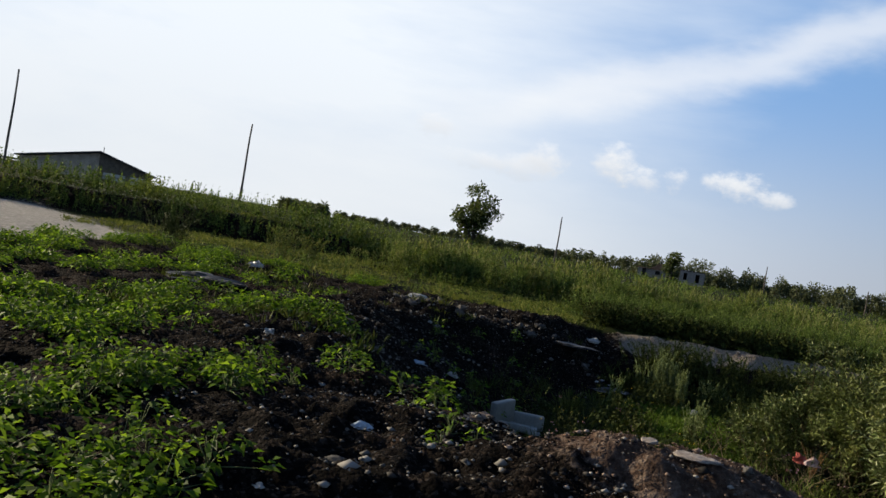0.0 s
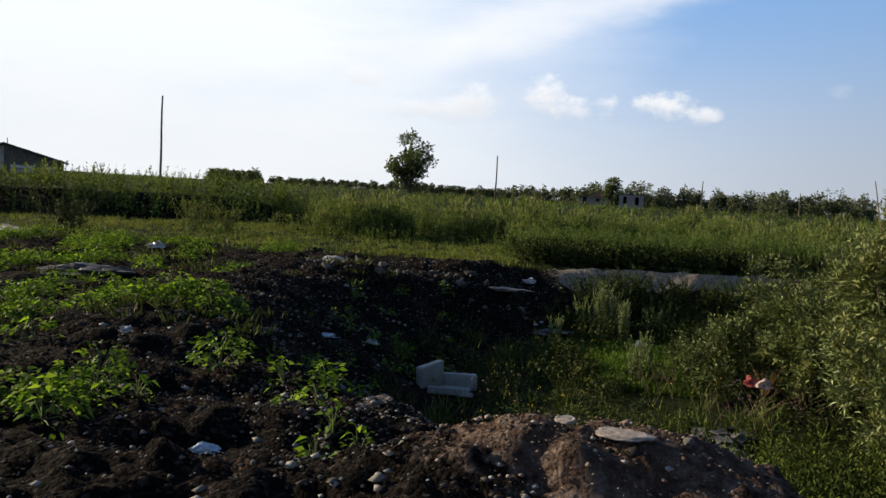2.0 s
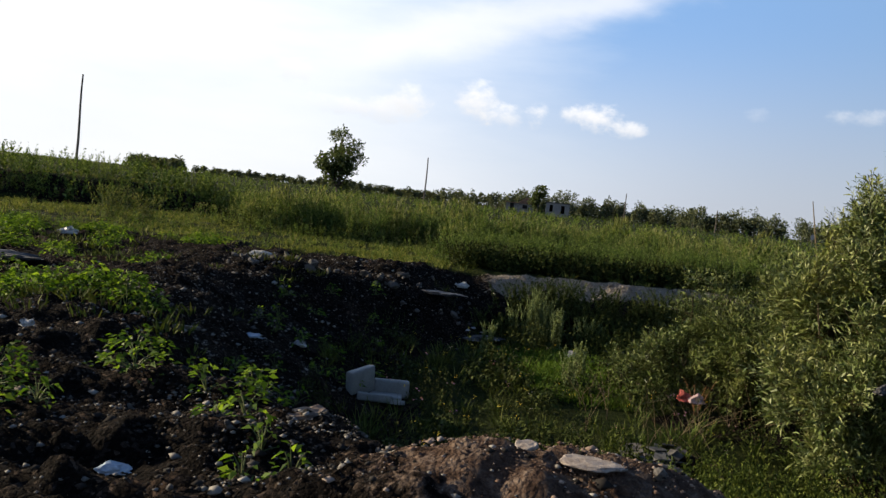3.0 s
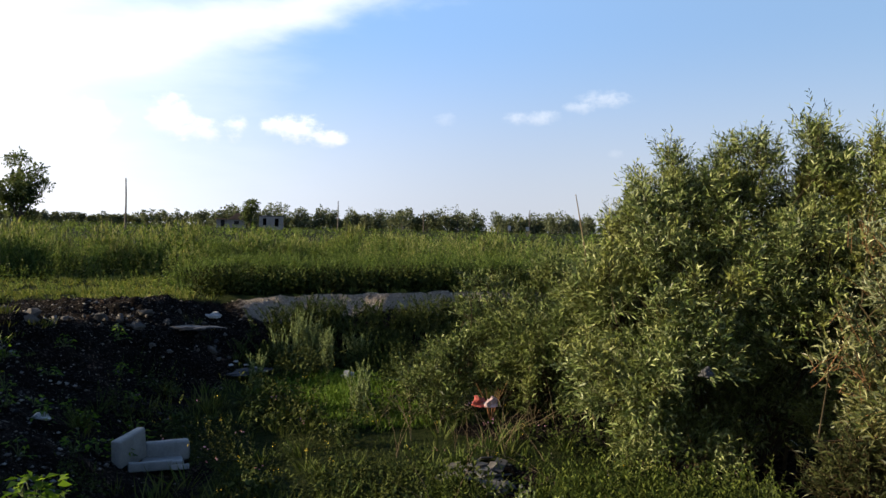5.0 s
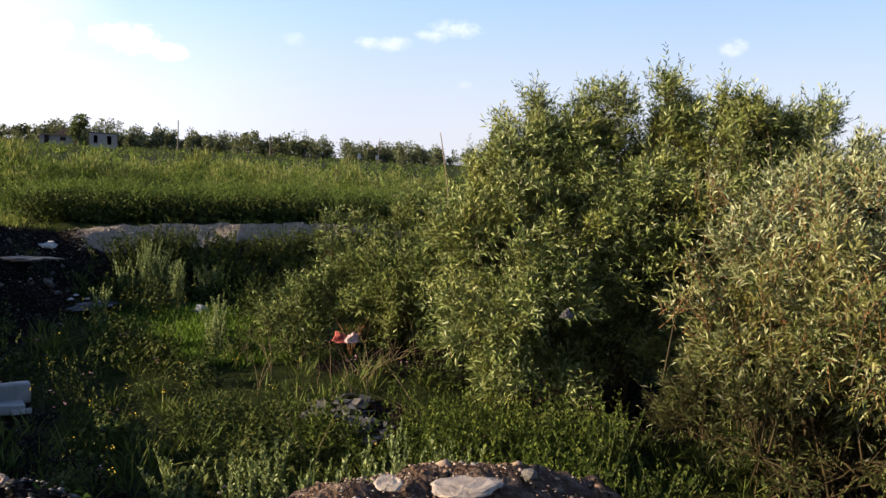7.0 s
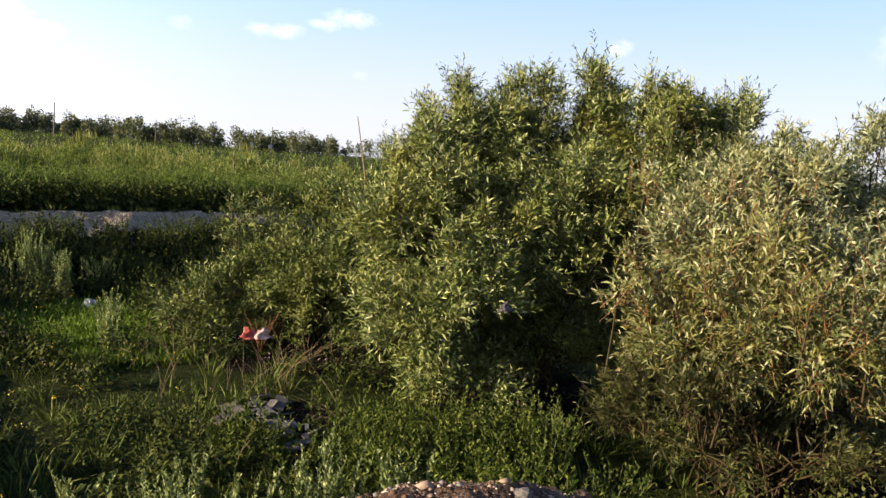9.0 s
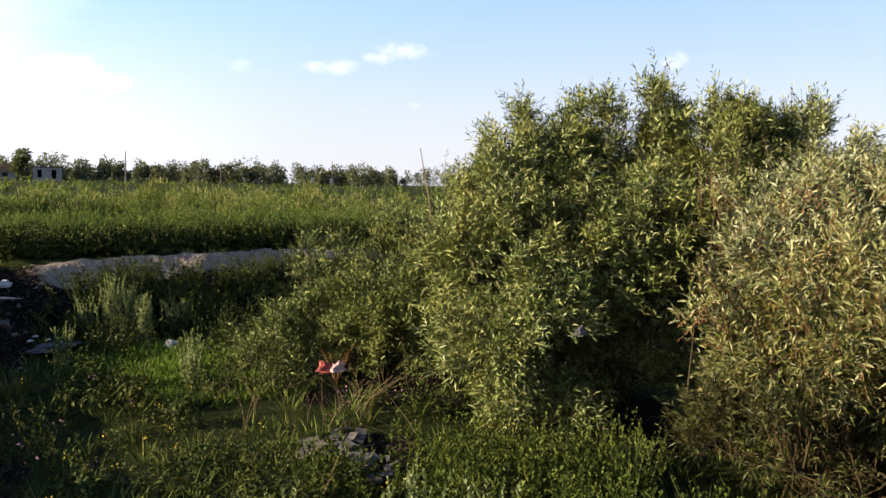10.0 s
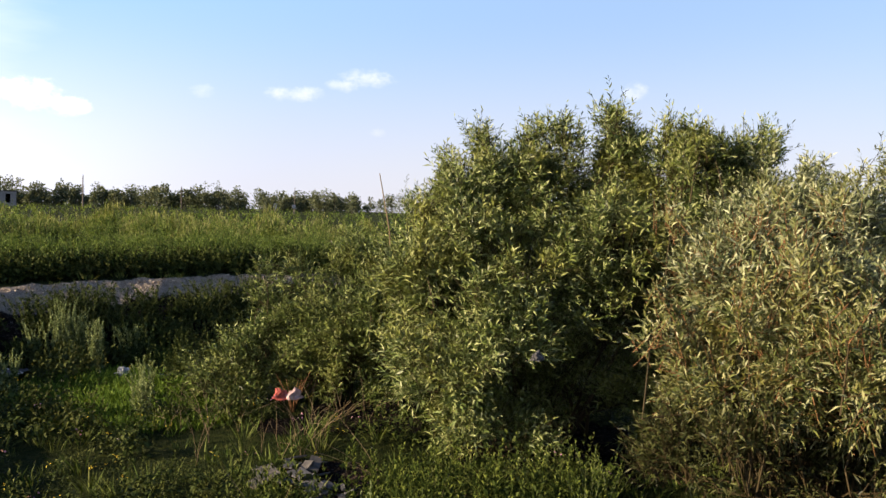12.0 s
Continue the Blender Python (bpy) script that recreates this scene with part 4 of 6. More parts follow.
def build_grass():
    rng = np.random.default_rng(9)

    def sow(name, label, P, tufts, mat, lo, hi):
        pick = rng.integers(0, len(tufts), len(P))
        out = [instanced(*t, P[pick == i], rng.uniform(0, 6.28, (pick == i).sum()), rng.uniform(lo, hi, (pick == i).sum())) for i, t in enumerate(tufts)]
        tagged(new(name, mesh_data(name, *joined(out), mat)), label, "grass", "", "stuff")
    tufts = [grass_tuft(i, 16, 0.30, 0.10) for i in range(4)]
    low = [grass_tuft(10 + i, 14, 0.16, 0.12, 0.016) for i in range(4)]
    def lawn(x, y):
        """Fresh short grass round the white bag."""
        return np.exp(-(((x - 4.5) / 1.5) ** 2 + ((y - 15.0) / 2.4) ** 2))
    P = spots(rng, 9000, (1, 9, 10, 19), lambda x, y: (1 - under_bush(x, y)) * step(lawn(x, y), 0.35, 0.7))
    sow("lawn_grass", "fresh bright green grass round a bag in the pit", P, low, GRASS_FRESH, 0.6, 1.3)
    P = spots(rng, 2500, (-0.5, 9, 5, 20), lambda x, y: (1 - step(lawn(x, y), 0.35, 0.7)) * (1 - under_bush(x, y)) * (np.hypot(x - 5.1, y - 16.2) > 0.75) * (0.75 + 0.25 * step(y, 12, 14)) * step(pit_depth(x, y), 0.6, 2.0) * np.clip(0.75 + 2.0 * fbm(x * 0.6, y * 0.6, 81), 0, 1))
    sow("pit_grass", "rank green grass on the floor of the pit", P, tufts, GRASS, 0.6, 1.5)
    P = spots(rng, 8500, (-14, 14, 16, 36), lambda x, y: grass_cover(x, y) * (pit_depth(x, y) < -0.2) * (1 - track_mask(x, y)) * np.clip(0.7 + 1.5 * fbm(x * 0.5, y * 0.5, 83), 0, 1))
    sow("verge_grass", "short yellowing grass between dump and weeds", P, low, GRASS_DRY, 0.7, 1.6)
    P = spots(rng, 1500, (-10, 1, 9, 20), lambda x, y: (pit_depth(x, y) < 0) * np.clip(-0.05 + 1.8 * fbm(x * 0.6, y * 0.6, 85), 0, 1))
    sow("dump_grass", "thin green grass on cinder soil", P, low, GRASS, 0.7, 1.6)


build_grass()


# ---- low weeds of the dump ----
def broad_weed(seed, n=104, wide=0.29, tall=0.25, leaf=0.064):
    """A sprawling broad-leaved weed: a low dome of leaves on short stalks."""
    rng = np.random.default_rng(seed)
    a, u = rng.uniform(0, 6.28, n), rng.random(n) ** 0.45
    r = wide * np.sqrt(rng.random(n)) * (1 + 0.3 * np.sin(a * 3 + seed))
    P = np.stack([np.cos(a) * r, np.sin(a) * r, tall * u * np.clip(1 - 0.75 * (r / wide) ** 2, 0.1, 1)], 1)
    D = np.stack([np.cos(a), np.sin(a), rng.uniform(-0.35, 0.5, n)], 1) + rng.normal(0, 0.3, (n, 3))
    L = leaf * rng.uniform(0.6, 1.4, n)
    leaves = leaf_quads(P, D, L, L * 0.52, rng, 0.15, 0.25, 0.42)
    k = min(n, 10)
    S = np.stack([np.zeros((k, 3)), P[:k] * (0.5, 0.5, 0.7), P[:k]], 1)
    return leaves, tubes(S, np.tile((0.006, 0.005, 0.003), (k, 1)))


def green_patch(x, y):
    """Where the low weeds grow on the dump: clumped, thinning towards the pit."""
    d = pit_depth(x, y)
    lush = step(-x - np.interp(y, (4, 8, 12, 16, 20), (0.2, 0.9, 2.3, 2.5, 2.6)), -0.3, 0.8)
    lush = lush * (1 - track_mask(x, y)) * (0.35 + 0.65 * step(y, 4.6, 6.2))
    lush = np.maximum(lush, 0.9 * np.exp(-(((x + 1.7) / 0.6) ** 2 + ((y - 6.6) / 0.6) ** 2)))
    return np.clip((-2.9 + 12.5 * fbm(x * 1.1 + 3, y * 0.8, 91, 3) + 4.0 * np.exp(-(((x + 1.75) / 0.55) ** 2 + ((y - 6.6) / 0.5) ** 2)) + 3.5 * np.exp(-(((x + 2.4) / 0.9) ** 2 + ((y - 8.6) / 0.8) ** 2))) * lush, 0, 1) * (d < -0.3)


def build_low_weeds():
    rng = np.random.default_rng(12)
    kinds = [broad_weed(30 + i) for i in range(6)]
    masters = []
    for i, (lv, st) in enumerate(kinds):
        masters.append((mesh_data("foliage", *lv, WEED_NEAR), mesh_data("stalk_growth", *st, GREEN_STEM)))
    P = spots(rng, 3300, (-11, 1.5, 2.6, 21), green_patch)
    P = P[np.argsort(np.hypot(P[:, 0], P[:, 1] - 1))]
    first = {}
    for i, p in enumerate(P[:260]):
        k = i % len(masters)
        m = pose(p[0], p[1], p[2] - 0.02, rng.normal(0, 5), rng.normal(0, 5), rng.uniform(0, 360))
        if k not in first:
            t = thing("goosefoot", (0, 0, 0), "bright green sprawling broad-leaved weed on cinder soil", "weed", "low weeds on the dump")
            part("foliage", masters[k][0], t, "", "stuff")
            part("stalk_growth", masters[k][1], t, "", "stuff")
            first[k] = t
            t.matrix_basis = m
        else:
            copy_thing(first[k], m)
    Q = P[260:]
    field("low_weeds", "carpet of bright green low weeds over dark soil", rng, Q, kinds, 0.9, WEED_NEAR, 0.4, 1.45, False)


build_low_weeds()


def view_gaps(x, y):
    """Strips cleared of weeds to fit the camera's view, so rubbish and wormwood show."""
    out = 0
    for (x0, y0), (x1, y1), r in (((3.7, 8.5), (5.0, 10.9), 0.45), ((5.0, 11.2), (5.7, 12.6), 0.35), ((4.3, 14.6), (5.1, 16.6), 0.6), ((2.6, 15.0), (3.3, 17.2), 0.5), ((1.9, 8.3), (4.6, 7.2), 0.6)):
        dx, dy = x1 - x0, y1 - y0
        u = np.clip(((x - x0) * dx + (y - y0) * dy) / (dx * dx + dy * dy), 0, 1)
        out = np.maximum(out, 1 - step(np.hypot(x - x0 - u * dx, y - y0 - u * dy), r * 0.7, r * 1.2))
    return out


def build_clumps():
    """Single plants and clumps that can be told apart."""
    rng = np.random.default_rng(14)

    def plant(name, label, group, x, y, tall, stems, leaf, n, mat, spread, seed, stem_mat=None, sink=0.03, spike=1.2, broad=0.34):
        lv, st = tall_weed(seed, tall, n, leaf, stems, spread, spike, 0.35, broad)
        t = thing(name, (x, y, ground_z(x, y) - sink), label, "weed", group)
        part("foliage", mesh_data("foliage", *lv, mat), t, "", "stuff")
        part("stalk_growth", mesh_data("stalk_growth", *st, stem_mat or GREEN_STEM), t, "", "stuff")
        return t
    # big clumps on the verge
    plant("weed_clump", "round grey-green weed clump on the verge", "verge clumps", -9.7, 23.2, 0.95, 60, 0.11, 40, PIT_WEED, 0.75, 101, None, 0.03, 1.8, 0.28)
    plant("weed_clump", "tall yellowish weed clump on the verge", "verge clumps", -6.9, 25.6, 0.95, 46, 0.13, 30, GRASS_DRY, 0.65, 102, None, 0.03, 2.2, 0.2)
    plant("weed_clump", "tall yellowish weed clump on the verge", "verge clumps", -6.0, 26.0, 0.85, 34, 0.13, 30, GRASS_DRY, 0.6, 103, None, 0.03, 2.2, 0.2)
    # hedge of weeds on the pit's north bank, four ranks deep
    for i in range(96):
        rank = i % 4
        x = 3.1 + (i // 4) * 0.46 + rng.normal(0, 0.14)
        plant("goosefoot_bush", "dense tall goosefoot on the edge of the bank", "weeds on the bank", x, 21.3 + 0.55 * rank + 0.04 * x + rng.normal(0, 0.16), rng.uniform(0.6, 1.05) * (1.25 if i % 9 == 4 else 1), 18, 0.10, 36, WEED, 0.34, 110 + i, None, 0.03, 2.2, 0.26)
    # thickets of the plateau that stand out of the rest
    for i in range(84):
        row = i % 4
        x = (rng.uniform(3.6, 13), rng.uniform(-3.5, 14), rng.uniform(-9, 15), rng.uniform(-3.5, 7))[row]
        y = (rng.uniform(22.4, 24.0), rng.uniform(28.0, 29.6), rng.uniform(34.0, 36.0), rng.uniform(27.6, 28.8))[row]
        if y < bank_line(x) + 1.8 and x < -3.6:
            continue
        plant("mugwort_clump", "dense dark-footed clump of tall mugwort", "mugwort on the plateau", x, y, rng.uniform(0.8, 1.0) if row == 0 else rng.uniform(1.0, 1.35), 24, 0.14, 30, WEED, 0.45, 400 + i, None, 0.03, 2.4, 0.24)
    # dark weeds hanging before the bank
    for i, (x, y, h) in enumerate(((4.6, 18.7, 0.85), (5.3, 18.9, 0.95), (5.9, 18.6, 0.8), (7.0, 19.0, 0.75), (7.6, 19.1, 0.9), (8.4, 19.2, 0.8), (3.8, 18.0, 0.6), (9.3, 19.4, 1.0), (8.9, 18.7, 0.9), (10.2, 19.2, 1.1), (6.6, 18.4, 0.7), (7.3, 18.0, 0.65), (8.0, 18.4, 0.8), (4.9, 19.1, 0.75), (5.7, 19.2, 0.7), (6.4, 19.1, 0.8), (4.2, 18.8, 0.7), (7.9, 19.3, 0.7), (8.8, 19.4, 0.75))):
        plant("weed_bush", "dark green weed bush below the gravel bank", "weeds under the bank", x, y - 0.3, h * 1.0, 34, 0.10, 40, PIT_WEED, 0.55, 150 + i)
    # wormwood spires in the pit
    spires = ((4.3, 17.5, 0.85, 22), (4.55, 17.4, 0.8, 20), (4.75, 17.0, 0.7, 18), (4.45, 17.8, 0.9, 20), (5.5, 17.6, 0.55, 14), (5.75, 17.7, 0.5, 12), (4.0, 17.6, 0.65, 12), (4.6, 14.6, 0.55, 5), (4.3, 13.9, 0.6, 5), (3.2, 16.2, 0.5, 6),
              (2.2, 7.9, 0.65, 8), (2.6, 7.7, 0.6, 7), (3.1, 7.6, 0.65, 9), (3.5, 7.9, 0.6, 8), (3.9, 7.5, 0.6, 9), (4.3, 7.2, 0.6, 9), (3.3, 6.9, 0.55, 8), (4.0, 6.6, 0.6, 8),
              (4.6, 6.3, 0.6, 8), (2.7, 8.5, 0.5, 6), (4.8, 7.0, 0.65, 9), (5.1, 6.6, 0.65, 8), (5.4, 7.3, 0.7, 9), (1.9, 8.6, 0.45, 5), (3.7, 8.6, 0.5, 6), (4.2, 8.2, 0.55, 7), (5.8, 7.6, 0.7, 8))
    for i, (x, y, h, n) in enumerate(spires):
        if x > 3.6 and y < 10:
            plant("nettle", "fresh green upright nettle at the foot of the willows", "nettles by the heap", x, y, h * 1.1, n + 4, 0.075, 60, FOOT_WEED, 0.26, 170 + i, None, 0.03, 1.6, 0.3)
            continue
        plant("wormwood", "feathery grey-green wormwood with upright stems", "wormwood in the pit", x, y, h * 1.25, n + 6, 0.078, 90, WORMWOOD, 0.2, 170 + i, None, 0.03, 2.2, 0.28)
    # leafy seedlings on the rubble rim
    for i, (x, y, h) in enumerate(((0.13, 6.75, 0.30), (0.53, 5.8, 0.30), (0.25, 5.95, 0.22), (0.30, 6.35, 0.3), (-0.1, 6.9, 0.2), (-1.25, 6.9, 0.25), (0.05, 7.6, 0.3), (0.6, 9.2, 0.3), (-0.4, 8.9, 0.22), (0.2, 10.4, 0.3)) + tuple((rng.uniform(-0.8, 1.3), rng.uniform(7.2, 16.5), rng.uniform(0.18, 0.34)) for _ in range(34))):
        lv, st = broad_weed(200 + i, 26, 0.12, h * 0.85, 0.068)
        t = thing("weed_seedling", (x, y, ground_z(x, y) - 0.02), "young bright green leafy weed on the rubble", "weed", "seedlings on the rim")
        part("foliage", mesh_data("foliage", *lv, WEED_NEAR), t, "", "stuff")
        part("stalk_growth", mesh_data("stalk_growth", *st, GREEN_STEM), t, "", "stuff")
    # dark leafy weeds all over the pit's floor, uncounted
    kinds = [tall_weed(230 + i, 0.5, 18, 0.062, 3, 0.16, 1.6, 0.8, 0.36) for i in range(4)] + [broad_weed(236 + i, 40, 0.17, 0.3, 0.062) for i in range(2)]
    C = spots(rng, 520, (-0.5, 13, 4.5, 19.4), lambda x, y: (1 - view_gaps(x, y)) * (1 - under_bush(x, y)) * (np.hypot(x - 5.1, y - 16.2) > 0.75) * step(pit_depth(x, y), 0.5, 1.6) * np.clip(0.62 + 1.9 * fbm(x * 0.7, y * 0.7, 95, 3), 0, 1))
    C = np.repeat(C[:, :2], 10, 0) + rng.normal(0, 0.15, (len(C) * 10, 2))
    P = np.stack([C[:, 0], C[:, 1], height(C[:, 0], C[:, 1])], 1)
    grow = np.repeat(rng.uniform(0.35, 1.4, len(C) // 10), 10)
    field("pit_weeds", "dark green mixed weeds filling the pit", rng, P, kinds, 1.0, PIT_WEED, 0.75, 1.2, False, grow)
    kinds = [tall_weed(240 + i, 0.7, 34, 0.08, 4, 0.16, 1.6, 0.9, 0.26) for i in range(4)]
    P = spots(rng, 1500, (3.4, 8.6, 4.2, 10.2), lambda x, y: (1 - view_gaps(x, y)) * step(pit_depth(x, y), 0.4, 1.2) * (1 - step(np.hypot(x, y - 3.5), 7.2, 8.2)) * step(np.hypot(x - 7.0, y - 8.3), 0.7, 1.1) * (x < 1.2 * (y - 3)) * np.clip(0.5 + 2.5 * fbm(x * 1.1, y * 1.1, 97), 0, 1))
    P = P[::4]
    P = np.repeat(P[:, :2], 5, 0) + rng.normal(0, 0.11, (len(P) * 5, 2))
    P = np.stack([P[:, 0], P[:, 1], height(P[:, 0], P[:, 1])], 1)
    field("bush_foot_weeds", "fresh green nettles and goosefoot at the foot of the willows", rng, P, kinds, 1.0, FOOT_WEED, 0.5, 1.15, False)
    # small flower heads, uncounted
    for name, mat, n, size in (("white_flowers", PETAL, 16, 0.012), ("yellow_flowers", PETAL_YELLOW, 60, 0.016), ("pink_flowers", PETAL_PINK, 24, 0.024)):
        Q = spots(rng, n, (1.0, 6.5, 7.0, 18), lambda x, y: step(pit_depth(x, y), 0.8, 1.6))
        Q = np.repeat(Q, 4, 0) + np.array((0, 0, 0.36))
        Q = Q + rng.normal(0, 0.03, Q.shape) * (1, 1, 0.6)
        tagged(new(name, mesh_data(name, *leaf_quads(Q, rng.normal(0, 1, Q.shape) + (0, 0, 0.3), size, size, rng), mat)), name.split("_")[0] + " flower heads among the pit's weeds", "flowers", "", "stuff")


build_clumps()


# ---- willows ----
def build_willow(base, lobes, leaf_mat, label, seed, leaf=0.12, stems=40, spires=(), bark=None, holes=(), girth=0.022, stem_bark=None, shoots=24, per_shoot=11, twiggy=0.4, upright=0.45, slim=0.17, left=(0.5, 0.75)):
    """A many-stemmed willow bush. lobes: centre, radii and number of boughs; every bough carries a fan of leafy shoots, with dark gaps between boughs."""
    rng = np.random.default_rng(seed)
    bx, by = base
    bz = ground_z(bx, by) - 0.05
    o = np.array((bx, by, bz))
    roots, tips, starts, ways, lens = [], [], [], [], []

    def clear(p, some):
        ok = p[:, 2] > height(p[:, 0], p[:, 1]) + 0.10
        for hx, hy, hz, hr in holes:
            ok &= (np.linalg.norm(p - (hx, hy, hz), axis=1) > hr) | (rng.random(len(p)) < some)
        return ok
    for cx, cy, cz, rx, ry, rz, n in lobes:
        n = int(n * 0.55)
        c, R = np.array((cx, cy, cz)), np.array((rx, ry, rz))
        d = unit(rng.normal(0, 1, (n, 3)) + (0, 0, 0.12))
        swell = 1 + 0.16 * np.sin(d[:, 0] * 5 + cx * 3) * np.cos(d[:, 1] * 4.3 + cy) + 0.14 * np.sin(d[:, 2] * 7 + cx * 5)
        tip = c + d * R * (rng.uniform(0.45, 1.05, n) * swell)[:, None]
        root = c + d * R * 0.12 - np.array((0, 0, 0.35)) * rz
        ok = clear(tip, left[0])
        roots.append(root[ok])
        tips.append(tip[ok])
    for x, y, z, n, r in spires:
        tip = np.array((x, y, z)) + rng.normal(0, 1, (n, 3)).clip(-1.5, 1.5) * (r, r, 0.2)
        tips.append(tip)
        roots.append(tip * (1, 1, 1) + np.stack([rng.normal(0, 0.2, n), rng.normal(0, 0.2, n), np.full(n, -0.65)], 1))
    root, tip = np.concatenate(roots), np.concatenate(tips)
    m = len(tip)
    run = tip - root
    # shoots along the outer part of each bough
    u = 0.55 + 0.45 * rng.random((m, shoots)) ** 0.7
    sag = 0.10 * np.sin(u * np.pi)[..., None] * np.array((0, 0, 1.0))
    S = (root[:, None] + run[:, None] * u[..., None] + sag + rng.normal(0, 0.07, (m, shoots, 3))).reshape(-1, 3)
    Wd = unit(np.repeat(unit(run), shoots, 0) * 0.7 + (0, 0, upright) + rng.normal(0, 0.45, (m * shoots, 3)))
    ok = clear(S, left[1])
    S, Wd = S[ok], Wd[ok]
    n = len(S)
    Ln = rng.uniform(0.14, 0.36, (n, 1))
    bend = rng.normal(0, 0.18, (n, 3)) + (0, 0, -0.08)
    k = np.array((-0.2, 0.45, 1.0))[None, :, None]
    line = S[:, None] + Wd[:, None] * (Ln[:, None] * k) + bend[:, None] * (k * k * Ln[:, None])
    u = ((np.arange(per_shoot)[None] + rng.random((n, per_shoot))) / per_shoot) ** 0.8
    U = u[..., None]
    at = S[:, None] + Wd[:, None] * Ln[:, None] * U + bend[:, None] * (U * U * Ln[:, None])
    phi = np.arange(per_shoot)[None] * 2.4 + rng.uniform(0, 6.28, (n, 1))
    side = unit(np.cross(Wd, rng.normal(0, 1, (n, 3))))
    other = np.cross(Wd, side)
    out = side[:, None] * np.cos(phi)[..., None] + other[:, None] * np.sin(phi)[..., None]
    D = Wd[:, None] * (0.55 + 0.6 * U) + out * (1.0 - 0.45 * U) + rng.normal(0, 0.12, out.shape)
    L = leaf * rng.uniform(0.6, 1.3, (n, per_shoot)) * (1.1 - 0.4 * u)
    LV, LF = leaf_quads(at.reshape(-1, 3) - o, D.reshape(-1, 3), L.ravel(), L.ravel() * slim * rng.uniform(0.8, 1.25, n * per_shoot), rng, 0.28, 0.16, 0.45, 1.1)
    pick = rng.random(n) < twiggy
    TV, TF = tubes(line[pick][:, ::2] - o, np.tile((0.0046, 0.0016), (int(pick.sum()), 1)))
    q = np.linspace(0, 1, 4)[None, :, None]
    limb = root[:, None] + run[:, None] * q + 0.10 * np.sin(q * np.pi) * np.array((0, 0, 1.0)) + rng.normal(0, 0.02, (m, 4, 3))
    BV, BF = tubes(limb - o, np.tile((0.011, 0.009, 0.006, 0.003), (m, 1)), 4)
    # main stems arching from the stool into the crown
    goal = root[rng.choice(m, stems, replace=False)]
    a = rng.uniform(0, 6.28, stems)
    foot = np.stack([bx + np.cos(a) * rng.uniform(0.05, 0.9, stems), by + np.sin(a) * rng.uniform(0.05, 0.55, stems), np.zeros(stems)], 1)
    foot[:, 2] = height(foot[:, 0], foot[:, 1]) - 0.1
    q = np.linspace(0, 1, 7)[None, :, None]
    arch = foot[:, None] * (1 - q) + goal[:, None] * q
    arch[..., 2] += np.sin(q[..., 0] * np.pi) * 0.2 * np.linalg.norm((goal - foot)[:, :2], axis=1)[:, None]
    arch += rng.normal(0, 0.03, arch.shape) * np.sin(q * np.pi)
    rad = np.linspace(girth, 0.008, 7)[None] * rng.uniform(0.7, 1.3, (stems, 1))
    t = thing("willow_bush", (bx, by, bz), label, "bush", "willows by the pit")
    for i in range(stems):
        part("stem", mesh_data("stem", *tubes(arch[i:i + 1] - o, rad[i:i + 1], 5), stem_bark or bark or TWIG, True), t)
    part("bough_growth", mesh_data("bough_growth", BV, BF, stem_bark or TWIG), t, "", "stuff")
    part("twig_growth", mesh_data("twig_growth", TV, TF, bark or TWIG), t, "", "stuff")
    part("foliage", mesh_data("foliage", LV, LF, leaf_mat), t, "", "stuff")


